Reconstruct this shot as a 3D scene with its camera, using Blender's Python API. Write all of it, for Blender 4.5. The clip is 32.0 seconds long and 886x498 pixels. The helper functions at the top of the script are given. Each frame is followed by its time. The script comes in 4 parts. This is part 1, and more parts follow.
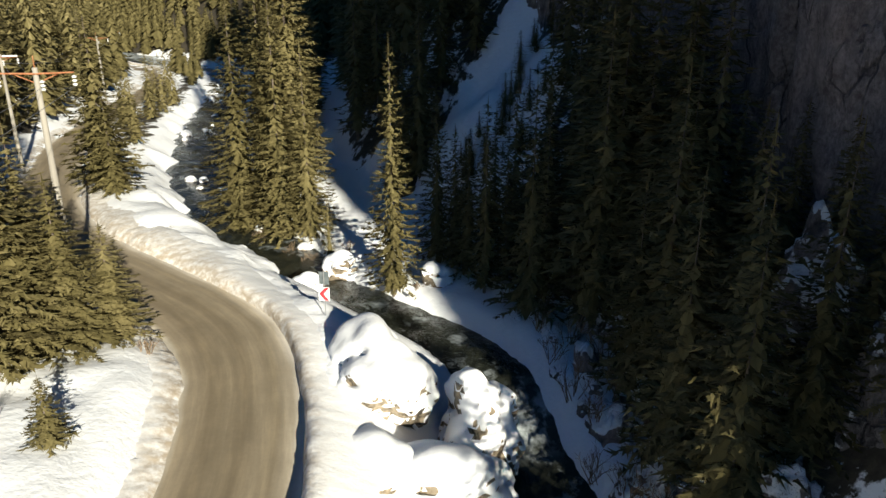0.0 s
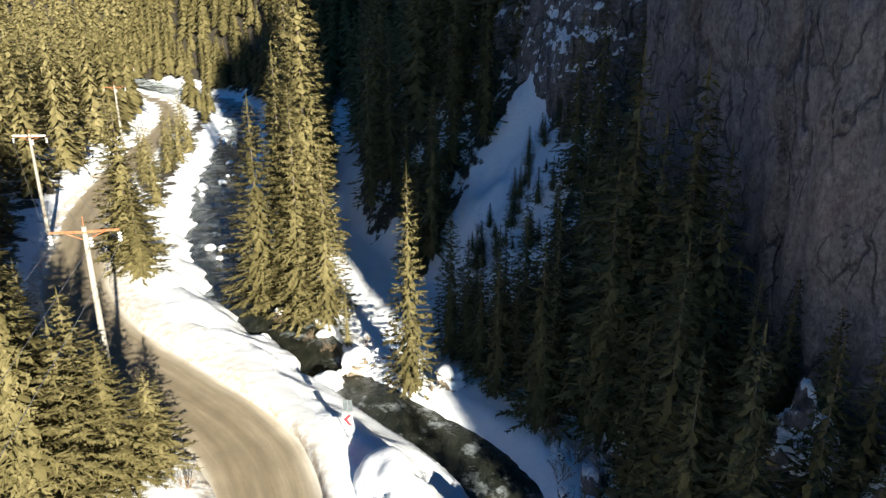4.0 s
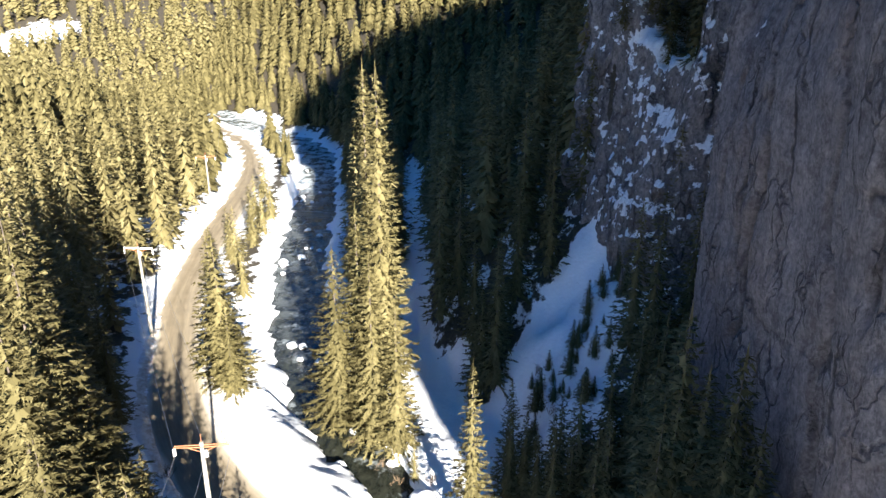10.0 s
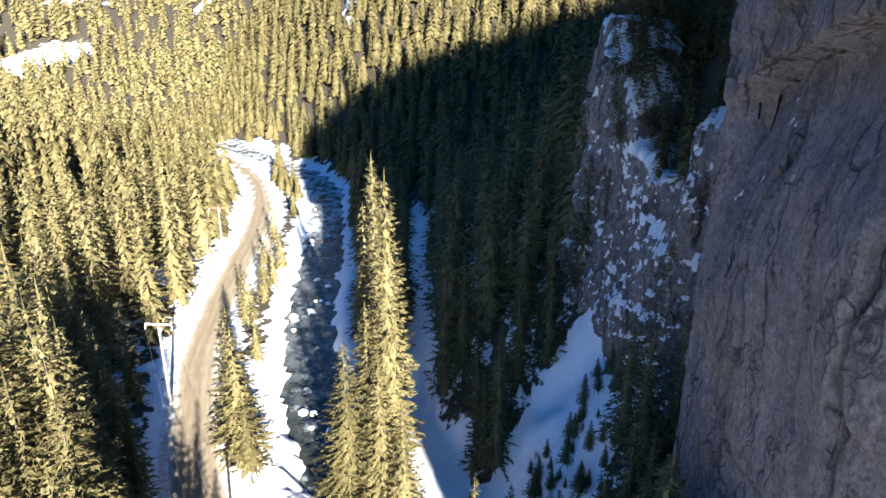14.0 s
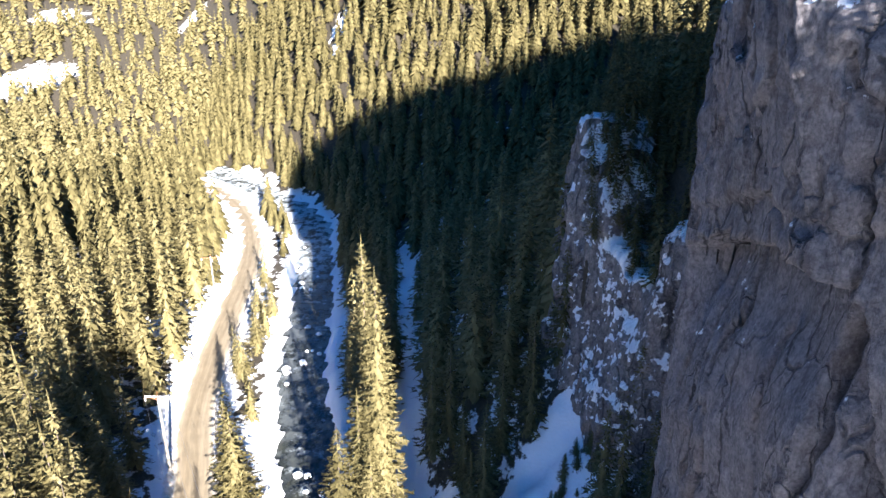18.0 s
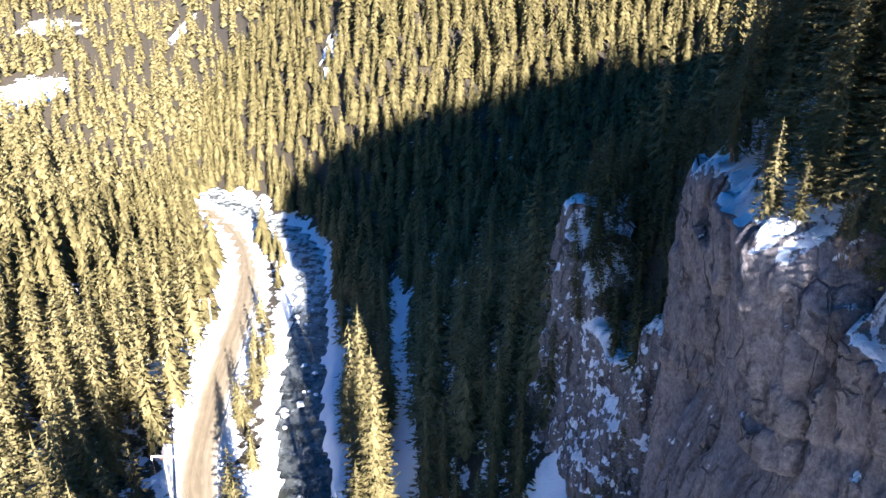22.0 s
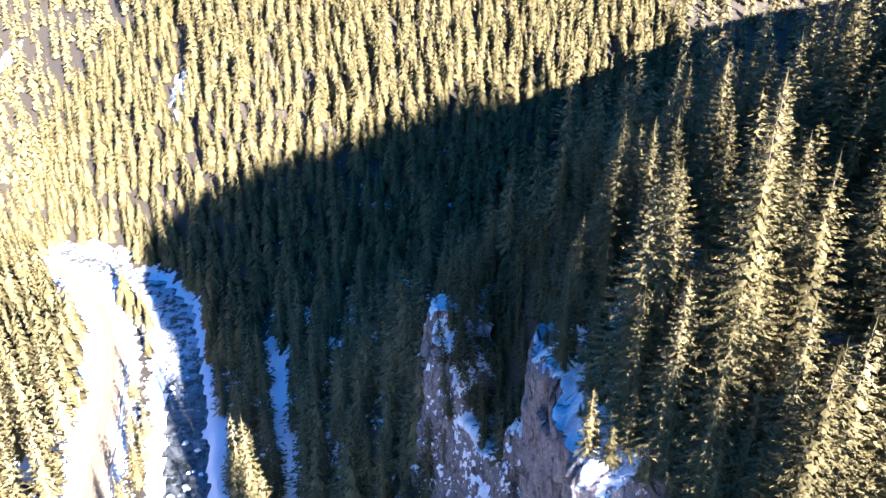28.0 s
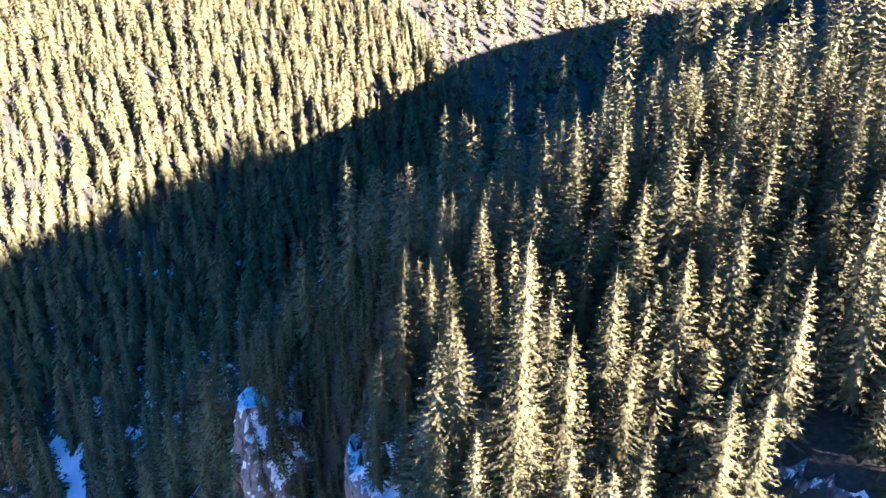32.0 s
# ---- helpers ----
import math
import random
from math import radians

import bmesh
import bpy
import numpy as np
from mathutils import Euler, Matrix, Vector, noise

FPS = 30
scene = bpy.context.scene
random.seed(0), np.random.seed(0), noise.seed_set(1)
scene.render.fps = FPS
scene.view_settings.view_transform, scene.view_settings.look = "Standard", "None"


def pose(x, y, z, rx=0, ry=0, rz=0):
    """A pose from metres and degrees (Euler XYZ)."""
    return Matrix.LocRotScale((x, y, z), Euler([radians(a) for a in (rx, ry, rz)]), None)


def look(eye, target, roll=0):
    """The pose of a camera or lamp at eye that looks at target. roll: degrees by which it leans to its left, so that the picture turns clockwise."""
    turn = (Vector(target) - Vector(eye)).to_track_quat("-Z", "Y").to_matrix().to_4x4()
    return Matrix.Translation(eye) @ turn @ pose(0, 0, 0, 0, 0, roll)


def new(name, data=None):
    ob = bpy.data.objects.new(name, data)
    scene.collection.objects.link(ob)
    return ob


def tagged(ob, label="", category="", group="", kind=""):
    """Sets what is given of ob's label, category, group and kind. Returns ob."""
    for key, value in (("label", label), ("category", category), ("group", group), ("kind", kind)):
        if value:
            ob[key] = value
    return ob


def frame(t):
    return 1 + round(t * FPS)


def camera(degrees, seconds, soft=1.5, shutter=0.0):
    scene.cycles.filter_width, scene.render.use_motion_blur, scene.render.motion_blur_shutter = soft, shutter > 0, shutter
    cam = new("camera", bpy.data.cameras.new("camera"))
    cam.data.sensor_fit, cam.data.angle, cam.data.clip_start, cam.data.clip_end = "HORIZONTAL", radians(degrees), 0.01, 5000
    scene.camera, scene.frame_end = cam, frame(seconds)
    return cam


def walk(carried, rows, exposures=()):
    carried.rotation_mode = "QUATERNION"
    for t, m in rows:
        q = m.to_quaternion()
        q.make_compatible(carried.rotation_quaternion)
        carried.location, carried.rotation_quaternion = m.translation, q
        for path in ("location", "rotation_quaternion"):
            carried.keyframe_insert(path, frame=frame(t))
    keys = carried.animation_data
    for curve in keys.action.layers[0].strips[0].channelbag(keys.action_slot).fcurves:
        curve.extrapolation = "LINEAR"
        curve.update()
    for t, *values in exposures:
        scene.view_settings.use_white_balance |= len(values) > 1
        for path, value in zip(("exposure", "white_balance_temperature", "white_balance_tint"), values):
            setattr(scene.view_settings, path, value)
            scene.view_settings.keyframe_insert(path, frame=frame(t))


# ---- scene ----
cam = camera(64.3, 32.0)
METRES, EYE, TILT, LEAN, TURN = 100.0, 20.0, -19.5, 0.0, 0.0
ROWS = [
    (0.0, 0.0, 0.0, 0.0, 0.0, 0.0, 0.0),
    (0.5, -0.0004, -0.0039, 0.0106, 0.02, -0.31, -0.03),
    (1.0, -0.0011, -0.0081, 0.0216, 0.02, -0.28, -0.06),
    (1.5, -0.0023, -0.0125, 0.0327, 0.03, -0.25, -0.05),
    (2.0, -0.0046, -0.0163, 0.0437, 0.07, -0.22, -0.04),
    (2.5, -0.0066, -0.02, 0.0546, 0.1, -0.17, -0.08),
    (3.0, -0.0075, -0.0239, 0.0659, 0.15, -0.15, -0.08),
    (3.5, -0.0077, -0.0282, 0.078, 0.21, -0.15, -0.05),
    (5.5, -0.008, -0.0458, 0.1334, 1.61, -0.29, -0.55),
    (6.0, -0.0088, -0.0505, 0.1475, 2.09, -0.3, -0.74),
    (6.5, -0.01, -0.0555, 0.1615, 2.46, -0.28, -0.93),
    (7.0, -0.011, -0.0609, 0.1763, 3.19, -0.26, -1.17),
    (7.5, -0.0114, -0.0665, 0.1911, 3.95, -0.27, -1.46),
    (8.0, -0.0116, -0.0722, 0.2058, 4.96, -0.38, -1.81),
    (8.5, -0.0114, -0.0778, 0.2204, 5.46, -0.9, -1.99),
    (9.0, -0.0115, -0.0832, 0.2352, 5.48, -1.17, -2.0),
    (9.5, -0.0113, -0.0888, 0.2501, 5.52, -1.31, -2.02),
    (10.0, -0.0113, -0.0946, 0.2648, 5.55, -1.46, -2.05),
    (10.5, -0.0113, -0.1002, 0.2795, 5.58, -1.69, -2.08),
    (11.0, -0.0113, -0.1058, 0.2946, 5.64, -1.82, -2.06),
    (11.5, -0.0114, -0.1117, 0.3093, 5.68, -1.82, -2.11),
    (12.0, -0.0112, -0.1176, 0.324, 5.73, -1.81, -2.14),
    (12.5, -0.0112, -0.1234, 0.3387, 5.79, -1.81, -2.15),
    (13.0, -0.0113, -0.1292, 0.3537, 5.84, -1.81, -2.18),
    (13.5, -0.0115, -0.1349, 0.3686, 5.88, -1.83, -2.19),
    (14.0, -0.0114, -0.1407, 0.3834, 5.92, -1.83, -2.21),
    (14.5, -0.0117, -0.1465, 0.3986, 5.95, -1.85, -2.21),
    (16.5, -0.0115, -0.1701, 0.459, 6.09, -2.34, -2.19),
    (17.0, -0.0115, -0.1758, 0.4742, 6.11, -2.33, -2.19),
    (17.5, -0.011, -0.1813, 0.4895, 5.93, -2.34, -2.14),
    (18.0, -0.0111, -0.1868, 0.5048, 4.82, -2.3, -1.78),
    (18.5, -0.0119, -0.1926, 0.5203, 3.8, -2.26, -1.41),
    (19.0, -0.0123, -0.1983, 0.5358, 3.8, -2.25, -1.41),
    (19.5, -0.0128, -0.2042, 0.5514, 3.84, -2.25, -1.41),
    (20.0, -0.0132, -0.2101, 0.5669, 3.87, -2.25, -1.43),
    (20.5, -0.0136, -0.2157, 0.5815, 3.89, -2.26, -1.46),
    (21.0, -0.0138, -0.2214, 0.5971, 3.91, -2.43, -1.45),
    (21.5, -0.0139, -0.2274, 0.6126, 3.93, -2.81, -1.46),
    (22.0, -0.0139, -0.2329, 0.6282, 3.99, -3.29, -1.44),
    (22.5, -0.0142, -0.2387, 0.6437, 4.03, -3.76, -1.46),
    (23.0, -0.0143, -0.2445, 0.6595, 4.06, -4.25, -1.46),
    (23.5, -0.0144, -0.2502, 0.6753, 4.11, -4.68, -1.46),
    (24.0, -0.0145, -0.2558, 0.691, 4.15, -4.77, -1.46),
    (24.5, -0.0146, -0.2615, 0.7066, 4.19, -4.78, -1.46),
    (26.5, -0.0148, -0.2824, 0.7677, -1.01, -4.65, 0.31),
    (27.0, -0.0149, -0.2883, 0.7828, -3.17, -4.62, 1.03),
    (27.5, -0.0155, -0.2943, 0.7981, -5.33, -4.63, 1.77),
    (28.0, -0.0157, -0.3006, 0.8134, -7.0, -4.66, 2.37),
    (28.5, -0.0166, -0.3072, 0.829, -8.66, -4.68, 2.94),
    (29.0, -0.0169, -0.313, 0.8443, -10.3, -4.72, 3.51),
    (29.5, -0.0176, -0.3191, 0.8597, -12.17, -4.79, 4.12),
    (30.0, -0.0186, -0.3254, 0.8757, -14.28, -4.93, 4.94),
    (30.5, -0.0196, -0.3313, 0.8908, -16.88, -5.1, 5.77),
    (31.0, -0.02, -0.3373, 0.9059, -19.6, -5.32, 6.73),
    (31.5, -0.0212, -0.3432, 0.9204, -22.14, -5.5, 7.52),
    (32.0, -0.022, -0.3494, 0.9358, -24.59, -5.79, 8.36),
]
EXPOSURES = [(0.0, 1.1, 6200, 6), (3.0, 1.6, 6100, 7), (6.0, 2.25, 5950, 9), (9.0, 2.5, 5850, 11), (13.0, 2.7, 5720, 13), (20.0, 2.9, 5620, 18), (24.0, 3.05, 5620, 21), (28.0, 3.65, 5450, 26), (32.0, 4.0, 5350, 28)]
walk(cam, [(t, pose(0, 0, EYE, TILT, LEAN, TURN) @ pose(METRES * x, METRES * y, METRES * z, 90 + pitch, roll, yaw)) for t, x, y, z, yaw, pitch, roll in ROWS], EXPOSURES)

# ---- daylight: low winter sun, clear sky ----
SUN_ELEVATION = radians(19.5)
SUN_X, SUN_Y = 0.42, -0.907          # where the sun stands, seen in plan
world = bpy.data.worlds.new("winter_sky")
scene.world = world
world.use_nodes = True
wn = world.node_tree.nodes
sky = wn.new("ShaderNodeTexSky")
sky.sky_type = "NISHITA"
sky.sun_disc = False
sky.sun_elevation = SUN_ELEVATION
sky.altitude = 1600.0
sky.air_density = 0.9
sky.dust_density = 0.4
sky.sun_rotation = math.atan2(SUN_X, SUN_Y)
wn["Background"].inputs["Strength"].default_value = 0.033
tint = wn.new("ShaderNodeMix")            # thin clear mountain air, bluer than the model's
tint.data_type = "RGBA"
tint.blend_type = "MULTIPLY"
tint.inputs[0].default_value = 1.0
tint.inputs[7].default_value = (0.125, 0.61, 1.0, 1)
world.node_tree.links.new(sky.outputs["Color"], tint.inputs[6])
world.node_tree.links.new(tint.outputs[2], wn["Background"].inputs["Color"])
sun = new("sun", bpy.data.lights.new("sun", "SUN"))
sun.data.energy = 5.0
sun.data.angle = radians(0.5)
sun.data.color = (1.0, 0.90, 0.73)
to_sun = Vector((SUN_X * math.cos(SUN_ELEVATION), SUN_Y * math.cos(SUN_ELEVATION), math.sin(SUN_ELEVATION)))
sun.matrix_world = look(to_sun * 400, (0, 0, 0))


# ---- materials ----
def material(name, rough=0.8):
    m = bpy.data.materials.new(name)
    m.use_nodes = True
    b = m.node_tree.nodes["Principled BSDF"]
    b.inputs["Roughness"].default_value = rough
    return m, m.node_tree.nodes, m.node_tree.links, b


def ramp(nodes, links, src, stops):
    r = nodes.new("ShaderNodeValToRGB")
    el = r.color_ramp.elements
    while len(el) < len(stops):
        el.new(0.5)
    for e, (p, col) in zip(el, stops):
        e.position = p
        e.color = (*col, 1) if len(col) == 3 else col
    links.new(src, r.inputs["Fac"])
    return r.outputs["Color"]


def noise_tex(nodes, links, scale, detail=4, stretch=None, rough=0.55, space="Generated"):
    n = nodes.new("ShaderNodeTexNoise")
    n.inputs["Scale"].default_value = scale
    n.inputs["Detail"].default_value = detail
    n.inputs["Roughness"].default_value = rough
    g = nodes.new("ShaderNodeNewGeometry")
    src = g.outputs["Position"]
    if stretch:
        mp = nodes.new("ShaderNodeVectorMath")
        mp.operation = "MULTIPLY"
        mp.inputs[1].default_value = stretch
        links.new(src, mp.inputs[0])
        src = mp.outputs[0]
    links.new(src, n.inputs["Vector"])
    return n.outputs["Fac"]


def mixed(nodes, links, fac, a, b, kind="MIX"):
    mx = nodes.new("ShaderNodeMix")
    mx.data_type = "RGBA"
    mx.blend_type = kind
    for sock, v in ((mx.inputs[0], fac), (mx.inputs[6], a), (mx.inputs[7], b)):
        if hasattr(v, "links") or hasattr(v, "is_output"):
            links.new(v, sock)
        else:
            sock.default_value = (*v, 1) if isinstance(v, tuple) else v
    return mx.outputs[2]


def maths(nodes, links, op, a, b=0.0, clamp=False):
    mt = nodes.new("ShaderNodeMath")
    mt.operation = op
    mt.use_clamp = clamp
    for sock, v in ((mt.inputs[0], a), (mt.inputs[1], b)):
        if hasattr(v, "is_output"):
            links.new(v, sock)
        else:
            sock.default_value = v
    return mt.outputs[0]


def bump(nodes, links, b, height, strength=0.4, dist=0.1):
    bp = nodes.new("ShaderNodeBump")
    bp.inputs["Strength"].default_value = strength
    bp.inputs["Distance"].default_value = dist
    links.new(height, bp.inputs["Height"])
    links.new(bp.outputs["Normal"], b.inputs["Normal"])


def up_facing(nodes, links):
    g = nodes.new("ShaderNodeNewGeometry")
    s = nodes.new("ShaderNodeSeparateXYZ")
    links.new(g.outputs["Normal"], s.inputs[0])
    return s.outputs["Z"]


def make_snow(name, tint=(0.86, 0.87, 0.88), dirt=0.0):
    m, n, l, b = material(name, 0.75)
    big = noise_tex(n, l, 0.25, 5)
    fine = noise_tex(n, l, 3.0, 6)
    col = ramp(n, l, big, [(0.3, tuple(c * 0.93 for c in tint)), (0.7, tint)])
    if dirt:
        at = n.new("ShaderNodeAttribute")
        at.attribute_name = "dirt"
        speck = ramp(n, l, noise_tex(n, l, 1.6, 8, rough=0.7), [(0.42, (1, 1, 1)), (0.62, (0, 0, 0))])
        f = maths(n, l, "MULTIPLY", maths(n, l, "ADD", maths(n, l, "MULTIPLY", speck, dirt), 0.22), at.outputs["Fac"], True)
        col = mixed(n, l, f, col, (0.42, 0.34, 0.24))
    l.new(col, b.inputs["Base Color"])
    bump(n, l, b, maths(n, l, "ADD", fine, big), 0.3, 0.12)
    return m


def make_ground():
    """Snow cover with forest litter and bare earth under the trees."""
    m, n, l, b = material("snowy_ground", 0.85)
    at = n.new("ShaderNodeAttribute")
    at.attribute_name = "cover"
    patch = noise_tex(n, l, 0.35, 6, rough=0.65)
    fine = noise_tex(n, l, 2.2, 6)
    litter = ramp(n, l, fine, [(0.3, (0.020, 0.016, 0.010)), (0.55, (0.045, 0.036, 0.022)), (0.75, (0.08, 0.064, 0.038))])
    snow = ramp(n, l, patch, [(0.3, (0.8, 0.82, 0.84)), (0.7, (0.88, 0.88, 0.88))])
    f = maths(n, l, "ADD", at.outputs["Fac"], maths(n, l, "MULTIPLY", maths(n, l, "SUBTRACT", patch, 0.5), 2.2))
    bare = maths(n, l, "MULTIPLY", maths(n, l, "SUBTRACT", 0.52, up_facing(n, l), True), 1.8)
    f = ramp(n, l, maths(n, l, "ADD", f, bare), [(0.46, (0, 0, 0)), (0.56, (1, 1, 1))])
    l.new(mixed(n, l, f, snow, litter), b.inputs["Base Color"])
    bump(n, l, b, maths(n, l, "ADD", fine, patch), 0.35, 0.2)
    return m


def make_rock(name, dark=(0.10, 0.095, 0.095), mid=(0.22, 0.205, 0.195), light=(0.36, 0.33, 0.30), snow=True, level=0.72):
    m, n, l, b = material(name, 0.9)
    streak = noise_tex(n, l, 0.42, 7, (1.0, 1.0, 0.22), 0.6)
    grain = noise_tex(n, l, 1.3, 9, (1, 1, 0.7), 0.68)
    stain = noise_tex(n, l, 0.09, 5)
    fine = noise_tex(n, l, 4.0, 10, (1, 1, 0.85), 0.72)
    tone = maths(n, l, "ADD", maths(n, l, "MULTIPLY", streak, 0.24), maths(n, l, "MULTIPLY", grain, 0.36))
    tone = maths(n, l, "ADD", tone, maths(n, l, "MULTIPLY", fine, 0.40))
    col = ramp(n, l, tone, [(0.41, dark), (0.5, mid), (0.59, light)])
    warm = ramp(n, l, stain, [(0.52, (0, 0, 0)), (0.7, (0.3, 0.3, 0.3))])
    col = mixed(n, l, warm, col, (0.22, 0.15, 0.11))
    wet = ramp(n, l, noise_tex(n, l, 0.2, 6, (1.0, 1.0, 0.1), 0.62), [(0.54, (0, 0, 0)), (0.68, (0.5, 0.5, 0.5))])
    col = mixed(n, l, wet, col, tuple(c * 0.55 for c in dark))
    vor = n.new("ShaderNodeTexVoronoi")
    vor.feature = "DISTANCE_TO_EDGE"
    vor.inputs["Scale"].default_value = 0.16
    geo = n.new("ShaderNodeNewGeometry")
    bend = n.new("ShaderNodeVectorMath")
    bend.operation = "MULTIPLY_ADD"
    bend.inputs[1].default_value = (1, 1, 0.3)
    wob = n.new("ShaderNodeTexNoise")
    wob.inputs["Scale"].default_value = 0.4
    wob.inputs["Detail"].default_value = 5
    far = n.new("ShaderNodeVectorMath")
    far.operation = "SCALE"
    far.inputs["Scale"].default_value = 1.8
    l.new(geo.outputs["Position"], wob.inputs["Vector"])
    l.new(wob.outputs["Color"], far.inputs[0])
    l.new(geo.outputs["Position"], bend.inputs[0])
    l.new(far.outputs[0], bend.inputs[2])
    l.new(bend.outputs[0], vor.inputs["Vector"])
    seam = ramp(n, l, vor.outputs["Distance"], [(0.005, (1, 1, 1)), (0.03, (0, 0, 0))])
    seam = maths(n, l, "MULTIPLY", seam, ramp(n, l, noise_tex(n, l, 0.12, 3), [(0.45, (0, 0, 0)), (0.6, (1, 1, 1))]))
    col = mixed(n, l, maths(n, l, "MULTIPLY", seam, 0.8), col, tuple(c * 0.3 for c in dark))
    chips = n.new("ShaderNodeTexVoronoi")
    chips.feature = "DISTANCE_TO_EDGE"
    chips.inputs["Scale"].default_value = 0.55
    l.new(bend.outputs[0], chips.inputs["Vector"])
    chink = ramp(n, l, chips.outputs["Distance"], [(0.01, (1, 1, 1)), (0.05, (0, 0, 0))])
    chink = maths(n, l, "MULTIPLY", chink, ramp(n, l, noise_tex(n, l, 0.21, 4), [(0.46, (0, 0, 0)), (0.62, (1, 1, 1))]))
    col = mixed(n, l, maths(n, l, "MULTIPLY", chink, 0.75), col, tuple(c * 0.25 for c in dark))
    seam = maths(n, l, "MAXIMUM", seam, chink)
    pits = ramp(n, l, noise_tex(n, l, 3.2, 9, (1, 1, 0.75), 0.8), [(0.41, (0.5, 0.5, 0.52)), (0.5, (1, 1, 1)), (0.6, (1.45, 1.42, 1.38))])
    col = mixed(n, l, 0.5, col, pits, "MULTIPLY")
    fissure = ramp(n, l, noise_tex(n, l, 0.7, 6, (1.0, 1.0, 0.3), 0.65), [(0.47, (1, 1, 1)), (0.495, (0.45, 0.45, 0.47)), (0.52, (1, 1, 1))])
    col = mixed(n, l, 0.6, col, fissure, "MULTIPLY")
    if snow:
        up = up_facing(n, l)
        patch = maths(n, l, "ADD", maths(n, l, "MULTIPLY", grain, 0.5), maths(n, l, "MULTIPLY", noise_tex(n, l, 0.35, 5, None, 0.6), 0.5))
        f = maths(n, l, "ADD", up, maths(n, l, "MULTIPLY", maths(n, l, "SUBTRACT", patch, 0.5), 2.6))
        f = ramp(n, l, f, [(level - 0.05, (0, 0, 0)), (level + 0.03, (1, 1, 1))])
        col = mixed(n, l, f, col, (0.85, 0.86, 0.88))
    l.new(col, b.inputs["Base Color"])
    bump(n, l, b, maths(n, l, "SUBTRACT", tone, maths(n, l, "MULTIPLY", seam, 0.7)), 0.9, 0.7)
    return m


def make_foliage(name, a, c, bright):
    m, n, l, b = material(name, 0.7)
    oi = n.new("ShaderNodeObjectInfo")
    g = n.new("ShaderNodeNewGeometry")
    tone = maths(n, l, "ADD", maths(n, l, "MULTIPLY", g.outputs["Random Per Island"], 0.34), maths(n, l, "MULTIPLY", noise_tex(n, l, 0.22, 3), 0.66))
    tone = maths(n, l, "ADD", tone, maths(n, l, "MULTIPLY", maths(n, l, "SUBTRACT", oi.outputs["Random"], 0.5), 0.25))
    col = ramp(n, l, tone, [(0.2, a), (0.5, c), (0.85, bright)])
    l.new(col, b.inputs["Base Color"])
    b.inputs["Specular IOR Level"].default_value = 0.1
    tr = n.new("ShaderNodeBsdfTranslucent")
    l.new(col, tr.inputs["Color"])
    mx = n.new("ShaderNodeMixShader")
    mx.inputs[0].default_value = 0.15
    l.new(b.outputs[0], mx.inputs[1])
    l.new(tr.outputs[0], mx.inputs[2])
    l.new(mx.outputs[0], n["Material Output"].inputs["Surface"])
    return m


def make_plain(name, a, c, scale=2.0, rough=0.8, metal=0.0, stretch=None, strength=0.3):
    m, n, l, b = material(name, rough)
    f = noise_tex(n, l, scale, 6, stretch)
    l.new(ramp(n, l, f, [(0.35, a), (0.65, c)]), b.inputs["Base Color"])
    b.inputs["Metallic"].default_value = metal
    bump(n, l, b, f, strength, 0.03)
    return m


def make_road():
    """Packed snow and grit, worn into darker wheel tracks, with streaks along the way."""
    m, n, l, b = material("muddy_road", 0.8)
    at = n.new("ShaderNodeAttribute")
    at.attribute_name = "across"
    far = n.new("ShaderNodeAttribute")
    far.attribute_name = "along"
    way = n.new("ShaderNodeCombineXYZ")
    l.new(maths(n, l, "MULTIPLY", at.outputs["Fac"], 6.6), way.inputs[0])
    l.new(maths(n, l, "MULTIPLY", far.outputs["Fac"], 0.07), way.inputs[1])
    streak = n.new("ShaderNodeTexNoise")
    streak.inputs["Scale"].default_value = 1.9
    streak.inputs["Detail"].default_value = 7
    streak.inputs["Roughness"].default_value = 0.62
    l.new(way.outputs[0], streak.inputs["Vector"])
    wob = noise_tex(n, l, 0.10, 3)
    fine = noise_tex(n, l, 5.0, 7, None, 0.65)
    big = noise_tex(n, l, 0.45, 5)
    lane = maths(n, l, "ADD", at.outputs["Fac"], maths(n, l, "MULTIPLY", maths(n, l, "SUBTRACT", wob, 0.5), 0.22))
    base = ramp(n, l, lane, [(0.02, (0.58, 0.53, 0.44)), (0.10, (0.30, 0.245, 0.165)), (0.28, (0.20, 0.158, 0.098)), (0.42, (0.23, 0.185, 0.118)),
                             (0.54, (0.19, 0.150, 0.093)), (0.66, (0.27, 0.22, 0.145)), (0.78, (0.235, 0.19, 0.122)), (0.9, (0.38, 0.325, 0.24)), (0.98, (0.62, 0.57, 0.49))])
    base = mixed(n, l, 0.55, base, ramp(n, l, streak.outputs["Fac"], [(0.3, (0.72, 0.71, 0.69)), (0.5, (1, 1, 1)), (0.72, (1.55, 1.55, 1.52))]), "MULTIPLY")
    base = mixed(n, l, 0.35, base, ramp(n, l, maths(n, l, "ADD", maths(n, l, "MULTIPLY", big, 0.6), maths(n, l, "MULTIPLY", fine, 0.4)), [(0.35, (0.7, 0.7, 0.7)), (0.65, (1.3, 1.28, 1.25))]), "MULTIPLY")
    l.new(base, b.inputs["Base Color"])
    bump(n, l, b, maths(n, l, "ADD", maths(n, l, "MULTIPLY", fine, 0.5), streak.outputs["Fac"]), 0.2, 0.04)
    return m


